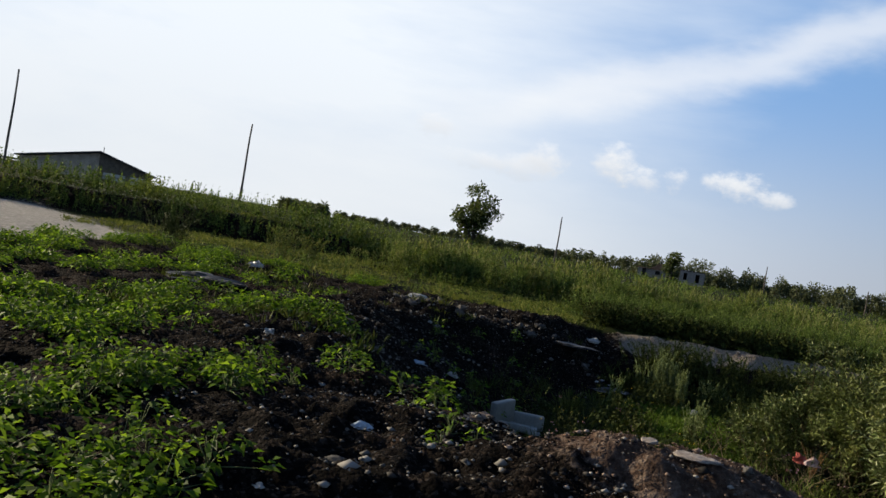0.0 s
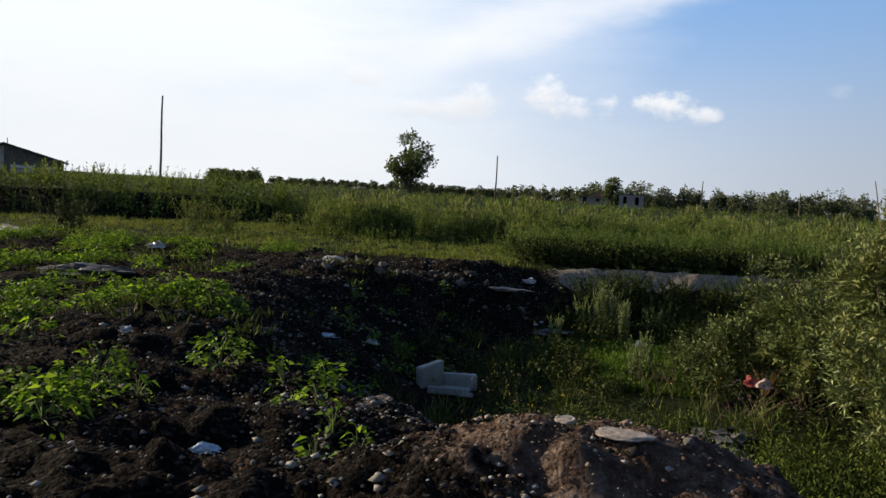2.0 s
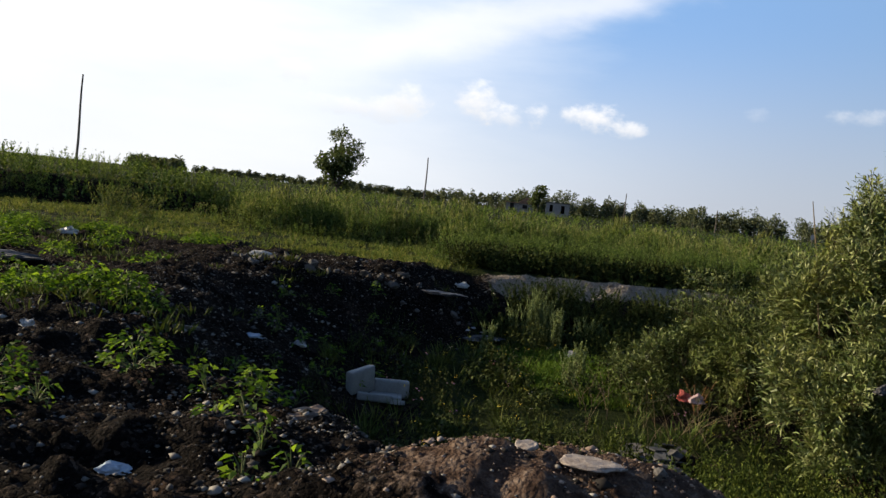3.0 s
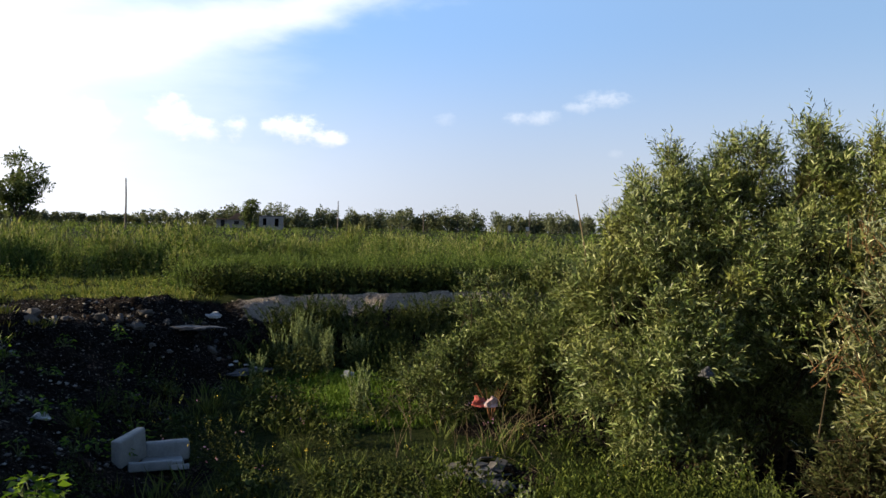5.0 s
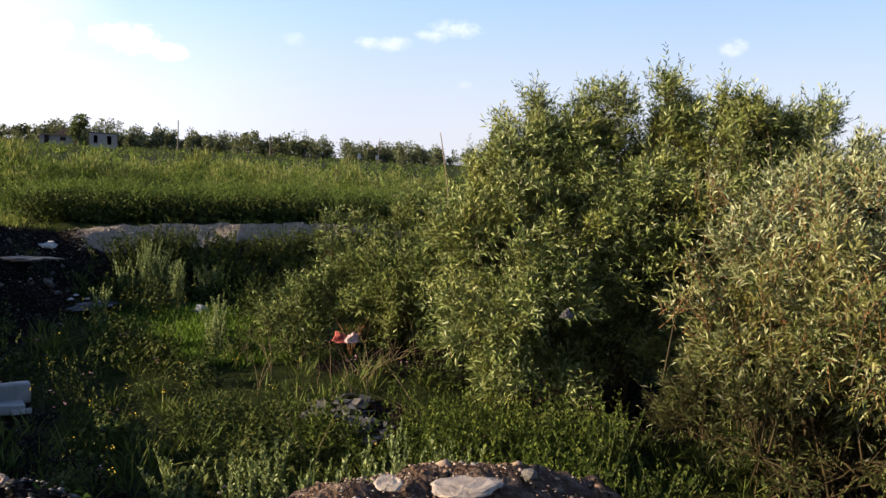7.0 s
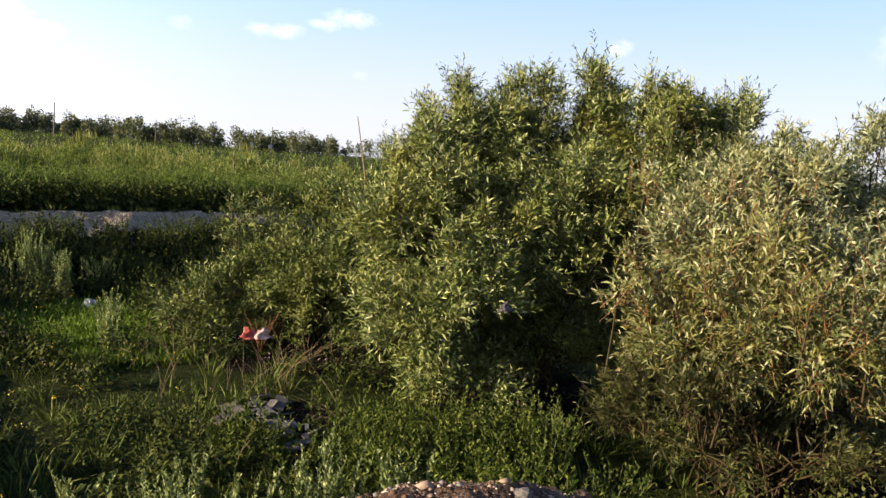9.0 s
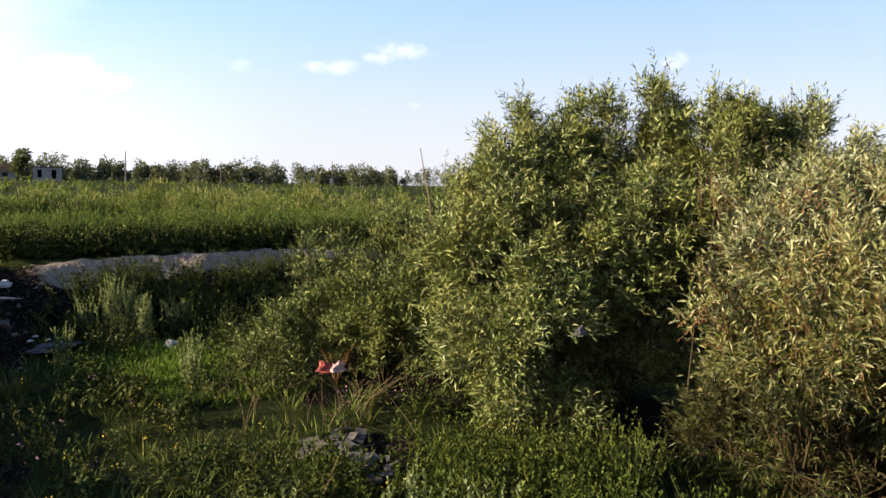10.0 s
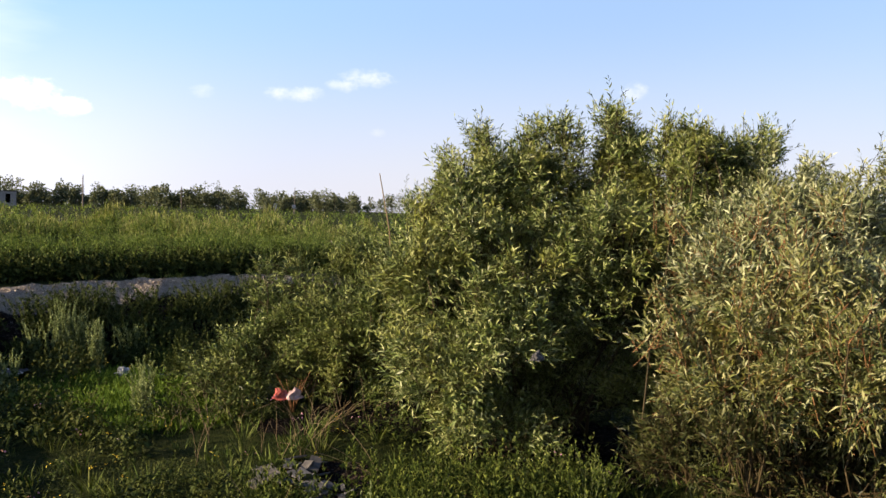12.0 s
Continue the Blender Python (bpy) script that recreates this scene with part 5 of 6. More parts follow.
HOLLOW = ((7.25, 8.95, 0.7, 0.28), (7.5, 8.75, 0.75, 0.31), (7.8, 8.5, 0.9, 0.28), (7.3, 8.6, 0.25, 0.38), (7.6, 8.35, 0.25, 0.38), (6.95, 8.6, -0.15, 0.34), (7.2, 8.35, -0.2, 0.41), (6.75, 8.2, -0.65, 0.38), (7.1, 8.1, -0.65, 0.41), (7.9, 8.8, 0.2, 0.38), (7.5, 9.0, -0.4, 0.38), (6.6, 8.9, -0.3, 0.28), (6.4, 8.8, -0.8, 0.28))
build_willow((7.9, 9.9), ((7.35, 10.3, 1.95, 0.7, 0.7, 0.7, 75), (6.95, 10.55, 1.95, 0.5, 0.5, 0.5, 34), (7.95, 10.1, 2.1, 0.7, 0.7, 0.6, 60), (8.75, 9.6, 2.2, 0.55, 0.6, 0.8, 60), (8.95, 8.6, 2.1, 0.5, 0.55, 0.7, 45), (8.85, 9.05, 1.95, 0.5, 0.5, 0.6, 40),
                          (9.55, 8.15, 2.1, 0.5, 0.5, 0.7, 40), (7.2, 9.9, 1.0, 1.1, 0.95, 0.95, 170), (6.5, 10.5, 0.9, 0.8, 0.8, 0.75, 90), (6.1, 9.75, 0.0, 0.75, 0.7, 0.65, 76), (6.6, 9.4, 0.5, 0.6, 0.5, 0.6, 50),
                          (8.3, 9.3, 0.7, 1.0, 0.9, 1.1, 110), (8.2, 9.0, 1.5, 0.9, 0.8, 0.7, 100), (9.2, 8.3, 1.1, 0.8, 0.7, 0.9, 80), (6.4, 9.5, -0.7, 0.8, 0.6, 0.4, 40), (8.2, 9.8, -0.3, 1.3, 0.8, 0.6, 80), (8.7, 8.7, -0.3, 0.9, 0.8, 0.7, 70), (9.0, 9.0, 0.4, 0.8, 0.7, 0.8, 50), (7.0, 10.6, -0.2, 1.0, 0.7, 0.6, 50)),
             WILLOW, "large green willow bush with upright leafy shoots", 301, 0.116, 40,
             ((7.38, 10.5, 2.5, 6, 0.18), (6.9, 10.7, 2.1, 5, 0.18), (7.75, 10.2, 2.6, 5, 0.22), (8.1, 9.95, 2.62, 6, 0.22), (8.73, 9.46, 2.82, 10, 0.22), (8.85, 9.0, 2.55, 9, 0.24), (8.95, 8.5, 2.72, 9, 0.2), (9.2, 8.4, 2.5, 7, 0.22), (9.65, 8.2, 2.52, 9, 0.22), (9.3, 8.35, 2.4, 4, 0.2), (6.5, 10.8, 1.7, 5, 0.25)),
             None, HOLLOW)
build_willow((7.1, 13.5), ((7.76, 13.39, 0.59, 0.98, 0.92, 0.75, 90), (8.62, 12.81, 1.05, 0.98, 0.92, 0.8, 80), (6.84, 13.62, 0.02, 0.92, 0.8, 0.75, 85), (6.04, 13.73, -0.44, 0.75, 0.8, 0.63, 65), (5.46, 13.73, -0.84, 0.57, 0.69, 0.52, 40), (6.84, 12.7, -0.1, 0.86, 0.69, 0.69, 80), (7.24, 12.01, 0.25, 0.8, 0.69, 0.75, 75), (5.17, 12.93, -1.02, 0.46, 0.57, 0.34, 24), (6.44, 12.35, -0.9, 0.69, 0.57, 0.4, 26), (7.82, 12.7, -0.27, 1.38, 0.92, 0.92, 66)),
             WILLOW_DULL, "low spreading green willow scrub with bare twigs", 302, 0.105, 46, ((8.39, 12.81, 1.74, 5, 0.25), (7.47, 13.5, 1.28, 5, 0.25), (6.44, 13.85, 0.59, 4, 0.2)),
             None, ((5.92, 12.81, -0.79, 0.46), (5.69, 12.35, -0.73, 0.46), (5.4, 11.89, -0.67, 0.46), (6.55, 12.35, -1.13, 0.46), (5.7, 12.6, -0.55, 0.4), (5.3, 13.0, -0.6, 0.42), (4.9, 13.15, -0.5, 0.42)), 0.016, None, 24, 11, 0.4, 0.45, 0.17, (0.1, 0.1))
build_willow((7.5, 6.2), ((7.1, 6.95, 0.4, 0.55, 0.6, 0.45, 60), (7.0, 6.35, 0.4, 0.6, 0.6, 0.42, 66), (6.6, 6.65, 0.25, 0.42, 0.5, 0.33, 36), (6.75, 7.15, 0.2, 0.38, 0.42, 0.33, 28),
                          (7.0, 5.75, 0.45, 0.5, 0.5, 0.5, 56), (7.8, 6.3, 0.5, 0.6, 0.6, 0.5, 46)),
             WILLOW_YELLOW, "yellowing willow bush lit by low sun", 303, 0.108, 40, ((7.1, 6.9, 0.95, 5, 0.35), (6.8, 6.3, 0.85, 5, 0.35), (6.5, 7.0, 0.55, 4, 0.25), (6.9, 5.8, 0.95, 5, 0.3)), ORANGE_TWIG, (), 0.012, TWIG, 24, 11, 0.55, 0.35)
build_willow((7.8, 6.7), ((7.35, 7.15, 1.1, 0.5, 0.5, 0.42, 46), (7.3, 6.45, 1.0, 0.55, 0.5, 0.42, 50), (7.7, 6.85, 1.2, 0.6, 0.6, 0.45, 56), (7.4, 5.9, 0.95, 0.5, 0.5, 0.42, 40), (8.0, 7.4, 1.15, 0.5, 0.5, 0.5, 40)),
             WILLOW_SILVER, "silvery green willow shoots above a yellowing bush", 307, 0.115, 26, ((7.2, 7.0, 1.5, 6, 0.3), (7.35, 6.3, 1.4, 6, 0.3), (7.7, 6.7, 1.6, 7, 0.3), (7.3, 5.8, 1.3, 5, 0.3), (7.9, 7.4, 1.6, 6, 0.3)), ORANGE_TWIG, (), 0.012, TWIG, 24, 11, 0.6, 0.5)
# Low foliage in a darker leaf colour that stands in for shade.
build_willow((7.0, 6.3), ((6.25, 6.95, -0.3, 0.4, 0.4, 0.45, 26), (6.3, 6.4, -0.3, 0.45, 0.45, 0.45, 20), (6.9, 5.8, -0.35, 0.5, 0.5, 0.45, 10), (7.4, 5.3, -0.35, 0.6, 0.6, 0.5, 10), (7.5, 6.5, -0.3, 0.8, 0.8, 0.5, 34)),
             WILLOW_SHADE, "grey-green willow regrowth below the yellowing bush, darkened for shade", 306, 0.095, 34, (), TWIG, (), 0.012, TWIG, 20, 10, 0.9)
build_willow((9.4, 7.2), ((8.95, 7.6, 1.65, 0.7, 0.7, 0.65, 76), (9.2, 6.9, 1.6, 0.7, 0.7, 0.62, 70), (8.5, 7.9, 1.35, 0.6, 0.6, 0.6, 56), (10.0, 6.3, 1.35, 0.9, 0.8, 0.7, 64), (9.3, 7.1, 0.6, 1.1, 1.0, 0.9, 90), (11.4, 5.8, 0.8, 1.3, 1.2, 1.1, 60), (8.3, 7.3, 0.9, 0.6, 0.6, 0.6, 46), (8.7, 6.1, 0.6, 0.7, 0.7, 0.7, 60), (8.4, 5.8, -0.1, 0.6, 0.6, 0.6, 30)),
             WILLOW_SILVER, "silvery green willow thicket behind the yellow bush", 304, 0.116, 44, ((8.95, 7.0, 2.05, 6, 0.22), (9.4, 7.3, 2.1, 6, 0.22), (10.3, 6.4, 1.8, 6, 0.4), (9.75, 6.5, 2.3, 5, 0.12), (10.15, 6.15, 2.05, 5, 0.15), (9.0, 7.9, 2.15, 5, 0.22)))
build_willow((9.6, 4.2), ((8.5, 4.9, -0.2, 0.8, 0.7, 0.6, 34), (8.7, 5.2, 0.5, 0.9, 0.7, 0.75, 76), (9.6, 4.7, 0.5, 0.9, 0.8, 0.85, 70), (10.2, 3.9, 0.5, 1.2, 1.1, 0.95, 70), (9.0, 4.5, -0.2, 0.7, 0.7, 0.6, 40), (11.3, 3.6, 0.7, 1.5, 1.3, 1.2, 60)),
             WILLOW_DULL, "dark green willow bush at the end of the thicket", 305, 0.11, 40, ((9.4, 4.6, 1.6, 5, 0.3),))


# ---- rubbish and rubble ----
def rock(seed, n_sub=1, flat=0.7, rough=0.42):
    """A broken stone about one metre across, to be scaled."""
    bm = bmesh.new()
    bmesh.ops.create_icosphere(bm, subdivisions=n_sub, radius=0.5)
    rng = random.Random(seed)
    off = Vector((rng.uniform(0, 50), rng.uniform(0, 50), 0))
    sx, sy = rng.uniform(0.8, 1.25), rng.uniform(0.7, 1.0)
    for v in bm.verts:
        v.co *= 1 + rough * 2 * noise.noise(v.co * 1.7 + off) + rough * 0.6 * noise.noise(v.co * 5 + off)
        v.co = Vector((v.co.x * sx, v.co.y * sy, v.co.z * flat))
    return bm


def rock_mesh(seed, mat, n_sub=1, flat=0.7):
    bm = rock(seed, n_sub, flat)
    me = bpy.data.meshes.new("stone")
    bm.to_mesh(me)
    bm.free()
    me.materials.append(mat)
    return me


def build_armchair():
    """A thrown-away light armchair, sunk on its side in the pit: back, seat, arm and torn cushion."""
    x, y = 1.15, 12.2
    t = thing("armchair", (x, y, ground_z(x, y) + 0.02), "discarded white leatherette armchair lying tilted in the pit", "armchair")
    t.rotation_euler = (radians(-3), radians(2), radians(4))

    def soft(x0, x1, y0, y1, z0, z1, r):
        bm = box_bm(bmesh.new(), x0, x1, y0, y1, z0, z1)
        bmesh.ops.bevel(bm, geom=list(bm.edges), offset=r, segments=4, affect="EDGES", profile=0.5)
        bmesh.ops.triangulate(bm, faces=[f for f in bm.faces if len(f.verts) > 4])
        bmesh.ops.subdivide_edges(bm, edges=[e for e in bm.edges if e.calc_length() > 0.12], cuts=2)
        for v in bm.verts:
            v.co += 0.014 * Vector((noise.noise(v.co * 5), noise.noise(v.co * 5 + Vector((9, 0, 0))), noise.noise(v.co * 5 + Vector((0, 9, 0)))))
        for f in bm.faces:
            f.smooth = True
        return bm, UPHOLSTERY
    def turned(piece, x, y, turn, tip=0.0):
        bm, mat = piece
        bmesh.ops.transform(bm, matrix=pose(x, y, 0, 0, tip, turn), verts=bm.verts)
        return bm, mat
    part("armrest", turned(soft(0.0, 0.52, -0.06, 0.06, 0.0, 0.36, 0.03), -0.42, -0.24, 48, -7), t)
    part("backrest", turned(soft(0.0, 0.50, -0.07, 0.07, 0.0, 0.24, 0.035), -0.06, 0.16, -6), t)
    part("front_rail", turned(soft(0.0, 0.46, -0.04, 0.04, 0.0, 0.11, 0.02), -0.30, -0.26, -8), t)
    part("seat", turned(soft(0.0, 0.44, -0.16, 0.16, -0.02, 0.07, 0.02), -0.12, -0.06, -6), t)
    part("torn_cover", slab(0.14, 0.34, -0.36, -0.34, 0.0, 0.06, PLASTIC_WHITE, 0.006), t, "torn strip of pale cover")


def crumpled(name, x, y, w, d, h, mats, label, category, seed, lift=0.0, turn=0.0, parts=("film",)):
    """A crumpled sheet or bag with thickness."""
    t = thing(name, (x, y, ground_z(x, y) + lift), label, category)
    t.rotation_euler.z = radians(turn)
    rng = random.Random(seed)
    for i, (pname, mat) in enumerate(zip(parts, mats)):
        bm = bmesh.new()
        bmesh.ops.create_icosphere(bm, subdivisions=3, radius=1)
        o = Vector((rng.uniform(0, 90), rng.uniform(0, 90), 0))
        for v in bm.verts:
            k = 0.8 + 0.62 * noise.noise(v.co * 1.6 + o) + 0.42 * abs(noise.noise(v.co * 3.6 + o)) - 0.3 * abs(noise.noise(v.co * 7 + o))
            v.co = Vector((v.co.x * w / 2 * k + i * w * 0.55, v.co.y * d / 2 * k, max(-0.15, v.co.z) * h * 0.55 * k))
        part(pname, (bm, mat), t)
    return t


def board(name, x, y, w, d, th, mat, label, category, turn=0.0, tilt=(0, 0), lift=0.0, group=""):
    t = thing(name, (x, y, ground_z(x, y) + lift), label, category, group)
    t.rotation_euler = (radians(tilt[0]), radians(tilt[1]), radians(turn))
    bm = box_bm(bmesh.new(), -w / 2, w / 2, -d / 2, d / 2, 0, th)
    bmesh.ops.subdivide_edges(bm, edges=bm.edges, cuts=3, use_grid_fill=True)
    for v in bm.verts:
        v.co += 0.05 * min(w, d) * Vector((noise.noise(v.co * 3 + Vector((x, y, 0))), noise.noise(v.co * 3 + Vector((y, x, 4))), 0.4 * noise.noise(v.co * 4 + Vector((x, 7, y)))))
    part("panel", (bm, mat), t)
    return t


build_armchair()
# the red and pale bag caught on twigs in the low willow
bag = crumpled("plastic_bag", 5.74, 12.76, 0.29, 0.2, 0.21, (PLASTIC_RED, PLASTIC_PINK), "red and faded pink plastic bag caught on twigs", "bag", 5, 0.26, -28, ("red_side", "pale_side"))
stick = thing("dead_twigs", (5.98, 12.85, ground_z(5.98, 12.85)), "bare orange-brown twigs holding a bag", "twigs")
rng = np.random.default_rng(77)
for i in range(9):
    a = rng.uniform(0, 6.28)
    p = np.array([[(0, 0, -0.05), (0.08 * math.cos(a), 0.08 * math.sin(a), 0.22), (0.28 * math.cos(a), 0.2 * math.sin(a), rng.uniform(0.35, 0.6))]])
    part("twig", mesh_data("twig", *tubes(p, np.array([[0.007, 0.005, 0.003]]), 5), ORANGE_TWIG), stick)
crumpled("plastic_bag", -0.33, 5.55, 0.17, 0.11, 0.08, (PLASTIC_BLUE,), "torn bluish white plastic bag on the cinders", "bag", 9, 0.01, 20)
crumpled("plastic_bag", -5.4, 18.5, 0.42, 0.35, 0.22, (PLASTIC_WHITE,), "round whitish plastic sack among the weeds", "bag", 13, 0.03)
crumpled("plastic_bag", 5.42, 8.0, 0.15, 0.12, 0.12, (TAR,), "grey plastic bag hanging in the willow", "bag", 15, 1.5)
crumpled("plastic_bag", 4.95, 16.3, 0.28, 0.24, 0.27, (PLASTIC_WHITE,), "small white bag on the pit's grass", "bag", 17, 0.02)
crumpled("plastic_sheet", 5.25, 15.95, 0.75, 0.45, 0.07, (PLASTIC_GREY,), "flat grey plastic sheet in the grass", "sheet", 19, 0.02)
crumpled("plastic_bag", 3.0, 19.1, 0.36, 0.3, 0.2, (PLASTIC_WHITE,), "whitish bag on the rubble bank", "bag", 23, 0.02)
crumpled("plastic_bag", 0.0, 12.6, 0.22, 0.2, 0.16, (PLASTIC_WHITE,), "small crumpled white bag near the armchair", "bag", 25, 0.0)
crumpled("plastic_bag", -0.5, 11.3, 0.3, 0.16, 0.08, (PLASTIC_BLUE,), "bluish film half buried in the slope", "bag", 27, 0.0)
crumpled("tar_sheet", -4.9, 14.0, 1.5, 1.0, 0.22, (TAR,), "dark folded tar sheet with pale edge on the soil", "sheet", 31, 0.0, 12)
crumpled("plastic_sheet", -4.5, 13.7, 0.9, 0.22, 0.07, (PLASTIC_GREY,), "thin pale plastic strip over tar sheet", "sheet", 33, 0.12, 12)
crumpled("plastic_bag", -1.95, 8.35, 0.12, 0.10, 0.10, (PLASTIC_WHITE,), "white scrap of plastic on low weeds", "bag", 35, 0.06)
crumpled("plastic_bag", -0.65, 4.1, 0.07, 0.05, 0.04, (PLASTIC_WHITE,), "small white scrap on the cinders", "bag", 36, 0.01)
crumpled("foam_lump", -1.16, 16.3, 0.5, 0.3, 0.16, (FOAM,), "pale foam lump on the rubble ridge", "rubbish", 37, 0.05)
crumpled("plastic_sheet", 2.3, 17.7, 1.1, 0.5, 0.10, (TAR,), "black film with rubbish on the bank", "sheet", 39, 0.02)
crumpled("plastic_sheet", 3.2, 17.1, 1.0, 0.6, 0.12, (TAR,), "black film strewn with scraps below the bank", "sheet", 43, 0.03, 15)
for i, (x, y) in enumerate(((2.95, 16.95), (3.1, 17.25), (3.3, 17.3), (3.45, 17.2), (3.35, 16.95), (3.55, 16.85))):
    crumpled("plastic_scrap", x, y, 0.10, 0.07, 0.05, (PLASTIC_WHITE,), "small white scrap of plastic on black film", "rubbish", 45 + i, 0.13)
scrap_rng = random.Random(64)
for i in range(30):
    u = scrap_rng.random()
    x, y = 4.2 + 0.5 * u + scrap_rng.gauss(0, 0.16), 9.3 + 1.5 * u + scrap_rng.gauss(0, 0.12)
    w = scrap_rng.uniform(0.1, 0.36)
    mat = (PLASTIC_GREY, TAR, PLASTIC_GREY, STONE_PALE, WOOD_GREY, PLASTIC_GREY, TAR, PLASTIC_GREY)[i % 8]
    board("sheet_scrap", x, y, w, w * scrap_rng.uniform(0.3, 0.7), 0.016, mat, "grey broken panel in a heap under the willow", "rubbish", scrap_rng.uniform(0, 180), (scrap_rng.gauss(0, 11), scrap_rng.gauss(0, 11)), 0.04 + 0.05 * scrap_rng.random(), "scraps under the willow")
for i, (x, y, w, turn) in enumerate(((-0.95, 9.75, 0.28, 25), (-1.6, 10.6, 0.4, -20), (-3.2, 12.0, 0.6, 10))):
    board("broken_lath", x, y, w, 0.06, 0.03, WOOD_GREY, "grey broken wooden lath on the slope", "plank", turn, (0, 5), 0.02, "laths on the dump")

# concrete slab and mortar on the near heap
def slab_lump(name, x, y, w, d, h, mat, label, seed, turn, sunk):
    """A flat broken lump bedded in the heap."""
    t = thing(name, (x, y, ground_z(x, y) - sunk), label, "slab")
    t.rotation_euler.z = radians(turn)
    bm = rock(seed, 3, 1.0, 0.22)
    for v in bm.verts:
        f = max(-1.0, min(1.0, v.co.z * 3.2))
        v.co = Vector((v.co.x * w, v.co.y * d, f * h * (0.8 + 0.5 * noise.noise(v.co * 4))))
    part("body", (bm, mat), t)


for i, (x, y, w, d, turn) in enumerate(((2.02, 5.30, 0.34, 0.2, -14), (1.72, 5.42, 0.16, 0.12, 30))):
    slab_lump("concrete_slab", x, y, w, d, 0.016, CONCRETE, "broken pale concrete slab bedded in a rubble heap", 41 + 10 * i, turn, 0.0)
slab_lump("mortar_lump", 0.5, 7.3, 0.42, 0.36, 0.07, PINKISH, "pinkish mortar lump on the slope", 43, 40, 0.03)
stone = thing("stone", (2.38, 5.3, ground_z(2.38, 5.3)), "pale rounded stone on the heap's crown", "stone")
stone.scale = (0.09, 0.08, 0.07)
part("body", rock_mesh(71, STONE_PALE, 2, 0.8), stone)
stone = thing("stone", (-0.35, 4.85, ground_z(-0.35, 4.85)), "grey angular stone on the cinders", "stone")
stone.scale = (0.15, 0.12, 0.10)
part("body", rock_mesh(72, STONE, 2, 0.8), stone)

# dry stalks by the willow and a leaning rod
dry = random.Random(79)
rng = np.random.default_rng(78)
for i, (x, y, h, n) in enumerate(((4.7, 9.2, 0.8, 2), (3.4, 9.1, 0.6, 2), (3.9, 11.5, 0.8, 3), (4.4, 12.2, 0.8, 3), (4.8, 10.8, 0.8, 3), (4.0, 7.9, 0.6, 2), (5.2, 11.4, 0.8, 3), (4.2, 12.9, 0.7, 3)) + tuple((dry.uniform(4.3, 6.6), dry.uniform(10.4, 13.2), dry.uniform(0.45, 0.8), 2) for _ in range(11))):
    t = thing("dry_stalk", (x, y, ground_z(x, y)), "dry straw-coloured branching weed stalk", "stalk", "dry stalks by the willows")
    for k in range(n):
        a, lean = rng.uniform(0, 6.28), rng.uniform(0.2, 0.9)
        u = np.linspace(0, 1, 5)[:, None]
        d = np.array((math.cos(a), math.sin(a), 0)) * lean
        line = (d * u * u + np.array((0, 0, 1)) * u * rng.uniform(0.7, 1.0)) * h + (0, 0, -0.03)
        side = line[2:] + (rng.normal(0, 0.08, 3) * np.linspace(0, 2, 3)[:, None])
        stem = part("stem", mesh_data("stem", *tubes(line[None], np.linspace(0.0034, 0.0012, 5)[None], 4), DRY_STALK), t)
        part("side_shoot", mesh_data("side_shoot", *tubes(side[None], np.array([[0.0032, 0.0025, 0.0014]]), 3), DRY_STALK), stem)
a = radians(39.3)
x, y = 11.5 * math.sin(a), 3.5 + 11.5 * math.cos(a)
t = thing("leaning_rod", (x, y, ground_z(x, y)), "thin grey rod leaning out of the scrub", "rod")
lean = np.array([[(0.16, -0.13, -0.1), (0.0, 0.0, 1.7), (-0.07, 0.05, 2.15), (-0.13, 0.10, 2.55)]])
lean[..., 2] += 0.85 * np.array((0, 1, 1, 1)) - 0.0
part("shaft", mesh_data("shaft", *tubes(lean, np.array([[0.012, 0.010, 0.009, 0.006]]), 6), DRY_STALK), t)


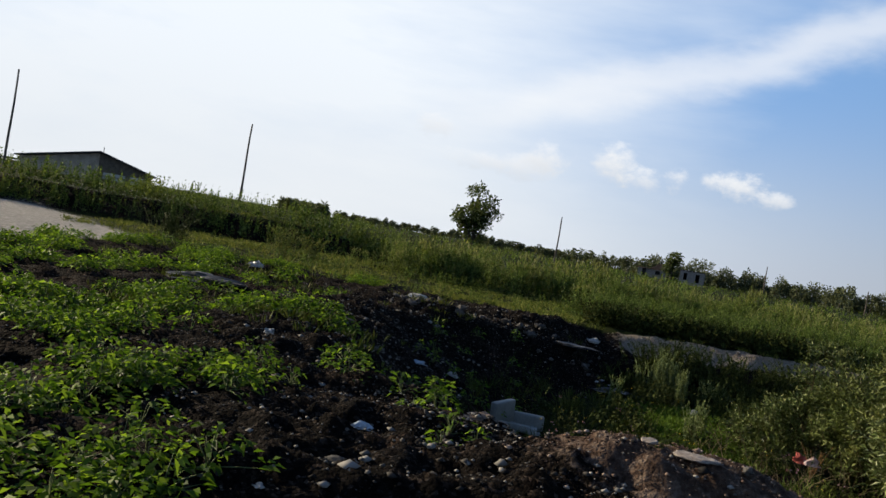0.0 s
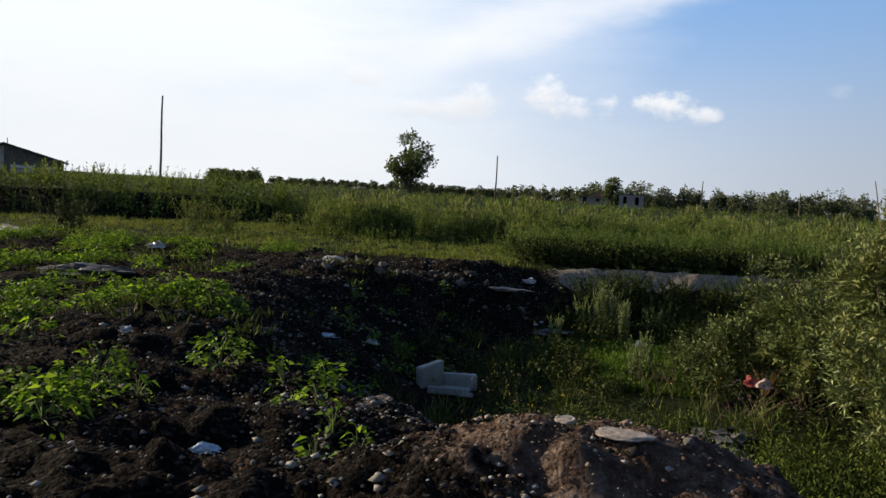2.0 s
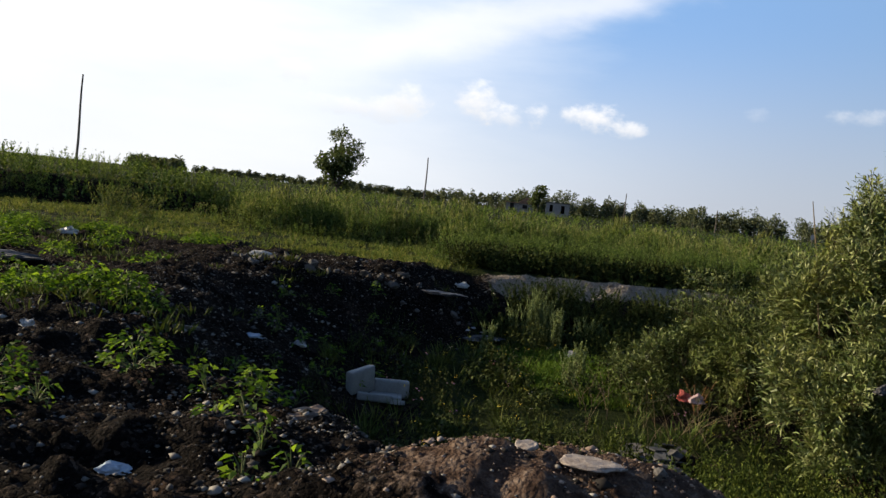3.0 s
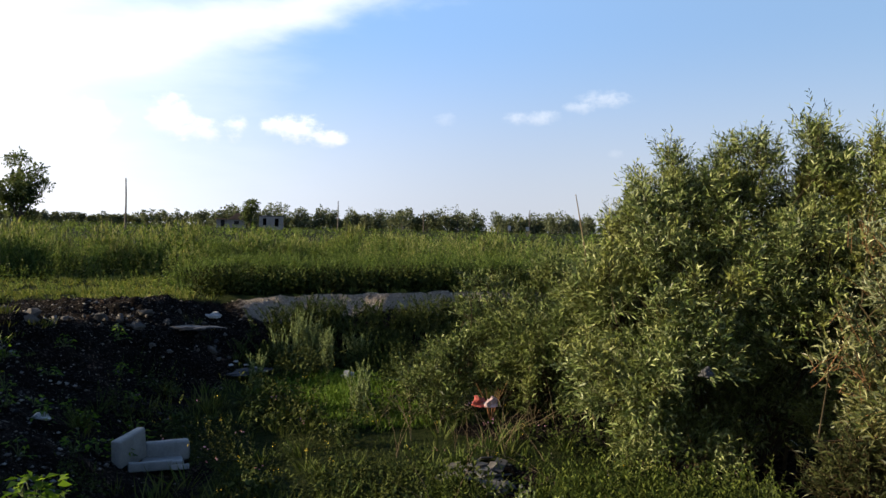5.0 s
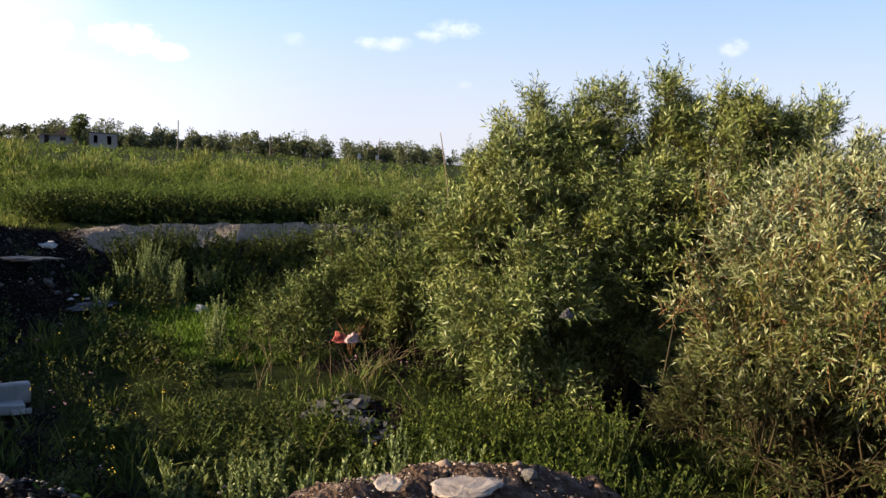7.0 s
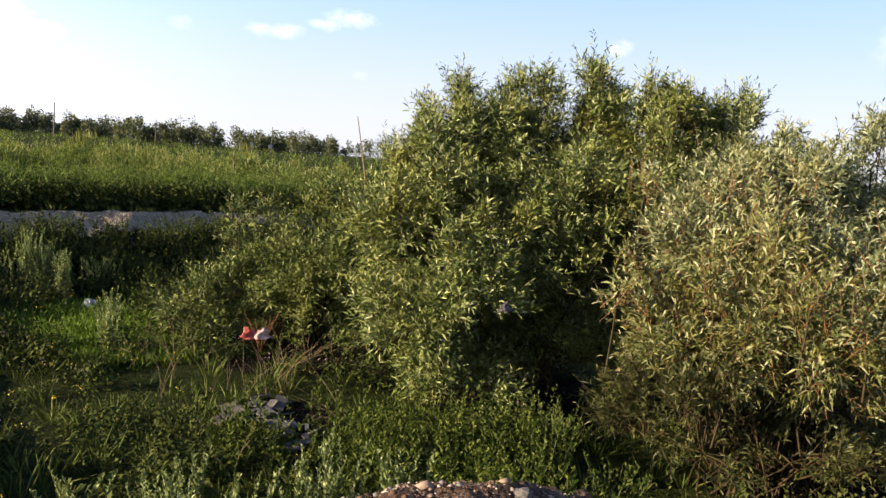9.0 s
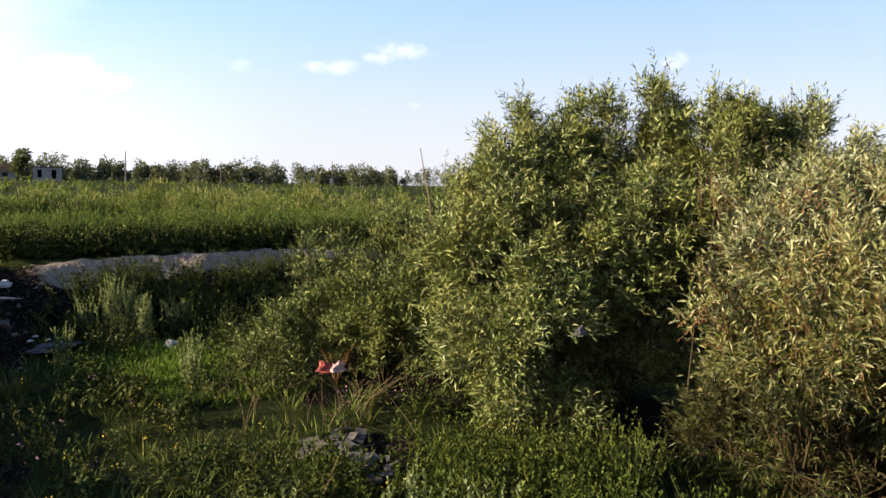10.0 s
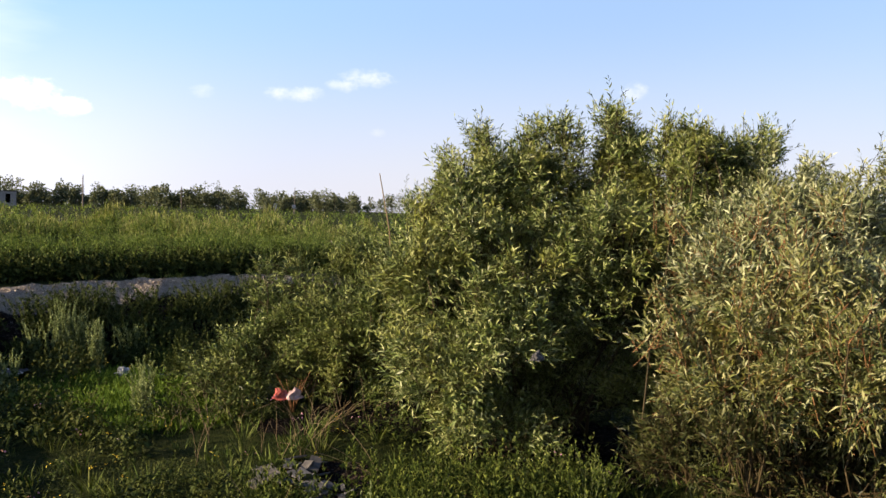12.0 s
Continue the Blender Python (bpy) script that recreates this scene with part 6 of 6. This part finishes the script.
# ---- loose stones ----
def build_stones():
    rng = np.random.default_rng(15)
    shapes = [rock_mesh(80 + i, STONE, 1) for i in range(6)] + [rock_mesh(90 + i, STONE_PALE, 1) for i in range(3)]

    def bare(x, y):
        d = pit_depth(x, y)
        rim = np.exp(-((d + 0.3) / 1.3) ** 2)
        near = step(-x + 0.3 * (y - 6), -3.5, -1.0)
        return np.clip(rim * near * (1 - 0.8 * green_patch(x, y)), 0, 1) * (y < 20) * (1 - step(x, 3.2, 3.6) * (y < 17)) * (1 - 0.9 * step(earth_cover(x, y), 0.25, 0.5))
    P = spots(rng, 1500, (-3, 4, 4.2, 19), bare)
    P = P[np.argsort(np.hypot(P[:, 0] - 0.5, P[:, 1] - 4.0))][:290]
    rubble = thing("rubble", (0, 0, 0), "scattered grey stones and brick bits on dark cinders", "rubble", "", "structure")
    for i, p in enumerate(P):
        s = rng.uniform(0.015, 0.042) * (1.8 if rng.random() < 0.08 else 1)
        ob = new("stone", shapes[int(rng.integers(0, 9) if rng.random() < 0.25 else rng.integers(0, 6))])
        ob.parent = rubble
        ob.matrix_basis = pose(p[0], p[1], p[2] + s * 0.15, rng.uniform(0, 40), rng.uniform(0, 40), rng.uniform(0, 360)) @ Matrix.Diagonal((s, s, s, 1))
    # a ridge of larger rubble where the pit's head is filled
    ridge = thing("rubble", (0, 0, 0), "ridge of dumped grey stones and clods at the pit's head", "rubble", "", "structure")
    for i in range(70):
        u = rng.random()
        x, y = -1.6 + 4.6 * u + rng.normal(0, 0.25), 15.8 + 2.2 * u + rng.normal(0, 0.4)
        s = rng.uniform(0.07, 0.17) * (1.7 if rng.random() < 0.12 else 1)
        ob = new("stone", shapes[int(rng.integers(0, 6))])
        ob.parent = ridge
        ob.matrix_basis = pose(x, y, ground_z(x, y) + s * 0.1, rng.uniform(0, 40), rng.uniform(0, 40), rng.uniform(0, 360)) @ Matrix.Diagonal((s, s, s * 0.8, 1))
    # grit, past counting
    bm = bmesh.new()
    bmesh.ops.create_uvsphere(bm, u_segments=4, v_segments=2, radius=0.5)
    V = np.array([v.co[:] for v in bm.verts]) * (1.2, 0.8, 0.6)
    tri = bmesh.ops.triangulate(bm, faces=bm.faces)
    F = np.array([[v.index for v in f.verts] for f in bm.faces])
    bm.free()
    V = V + rng.normal(0, 0.08, V.shape)
    Q = spots(rng, 60000, (-4, 4.5, 2.5, 19.5), lambda x, y: np.clip(bare(x, y) + 0.2 * (pit_depth(x, y) < 0), 0, 1) * np.clip(9.0 / (2 + y), 0, 1))
    s = np.exp(rng.normal(math.log(0.021), 0.62, len(Q)))
    G = instanced(V, F, Q, rng.uniform(0, 6.28, len(Q)), s)
    R = spots(rng, 6500, (2.4, 11, 18.6, 20.6), lambda x, y: gravel_cover(x, y) ** 2)
    s = np.exp(rng.normal(math.log(0.028), 0.45, len(R)))
    G2 = instanced(V, F, R, rng.uniform(0, 6.28, len(R)), s)
    H = spots(rng, 5200, (0.2, 3.6, 4.5, 6.4), lambda x, y: np.clip(1.1 * hill(x, y, 2.0, 5.4, 1.2, 0.65, 1.0, -12) - 0.1, 0, 1))
    s = np.exp(rng.normal(math.log(0.0095), 0.65, len(H)))
    tagged(new("heap_gravel", mesh_data("heap_gravel", *instanced(V, F, H, rng.uniform(0, 6.28, len(H)), s), PEBBLE_BROWN)), "pinkish grey gravel over the near rubble heap", "gravel", "", "stuff")
    tagged(new("grit", mesh_data("grit", *G, PEBBLE)), "fine grit and cinders over the dump", "gravel", "", "stuff")
    tagged(new("bank_gravel", mesh_data("bank_gravel", *G2, PEBBLE_PALE)), "pale brownish gravel on the bank above the pit", "gravel", "", "stuff")


build_stones()
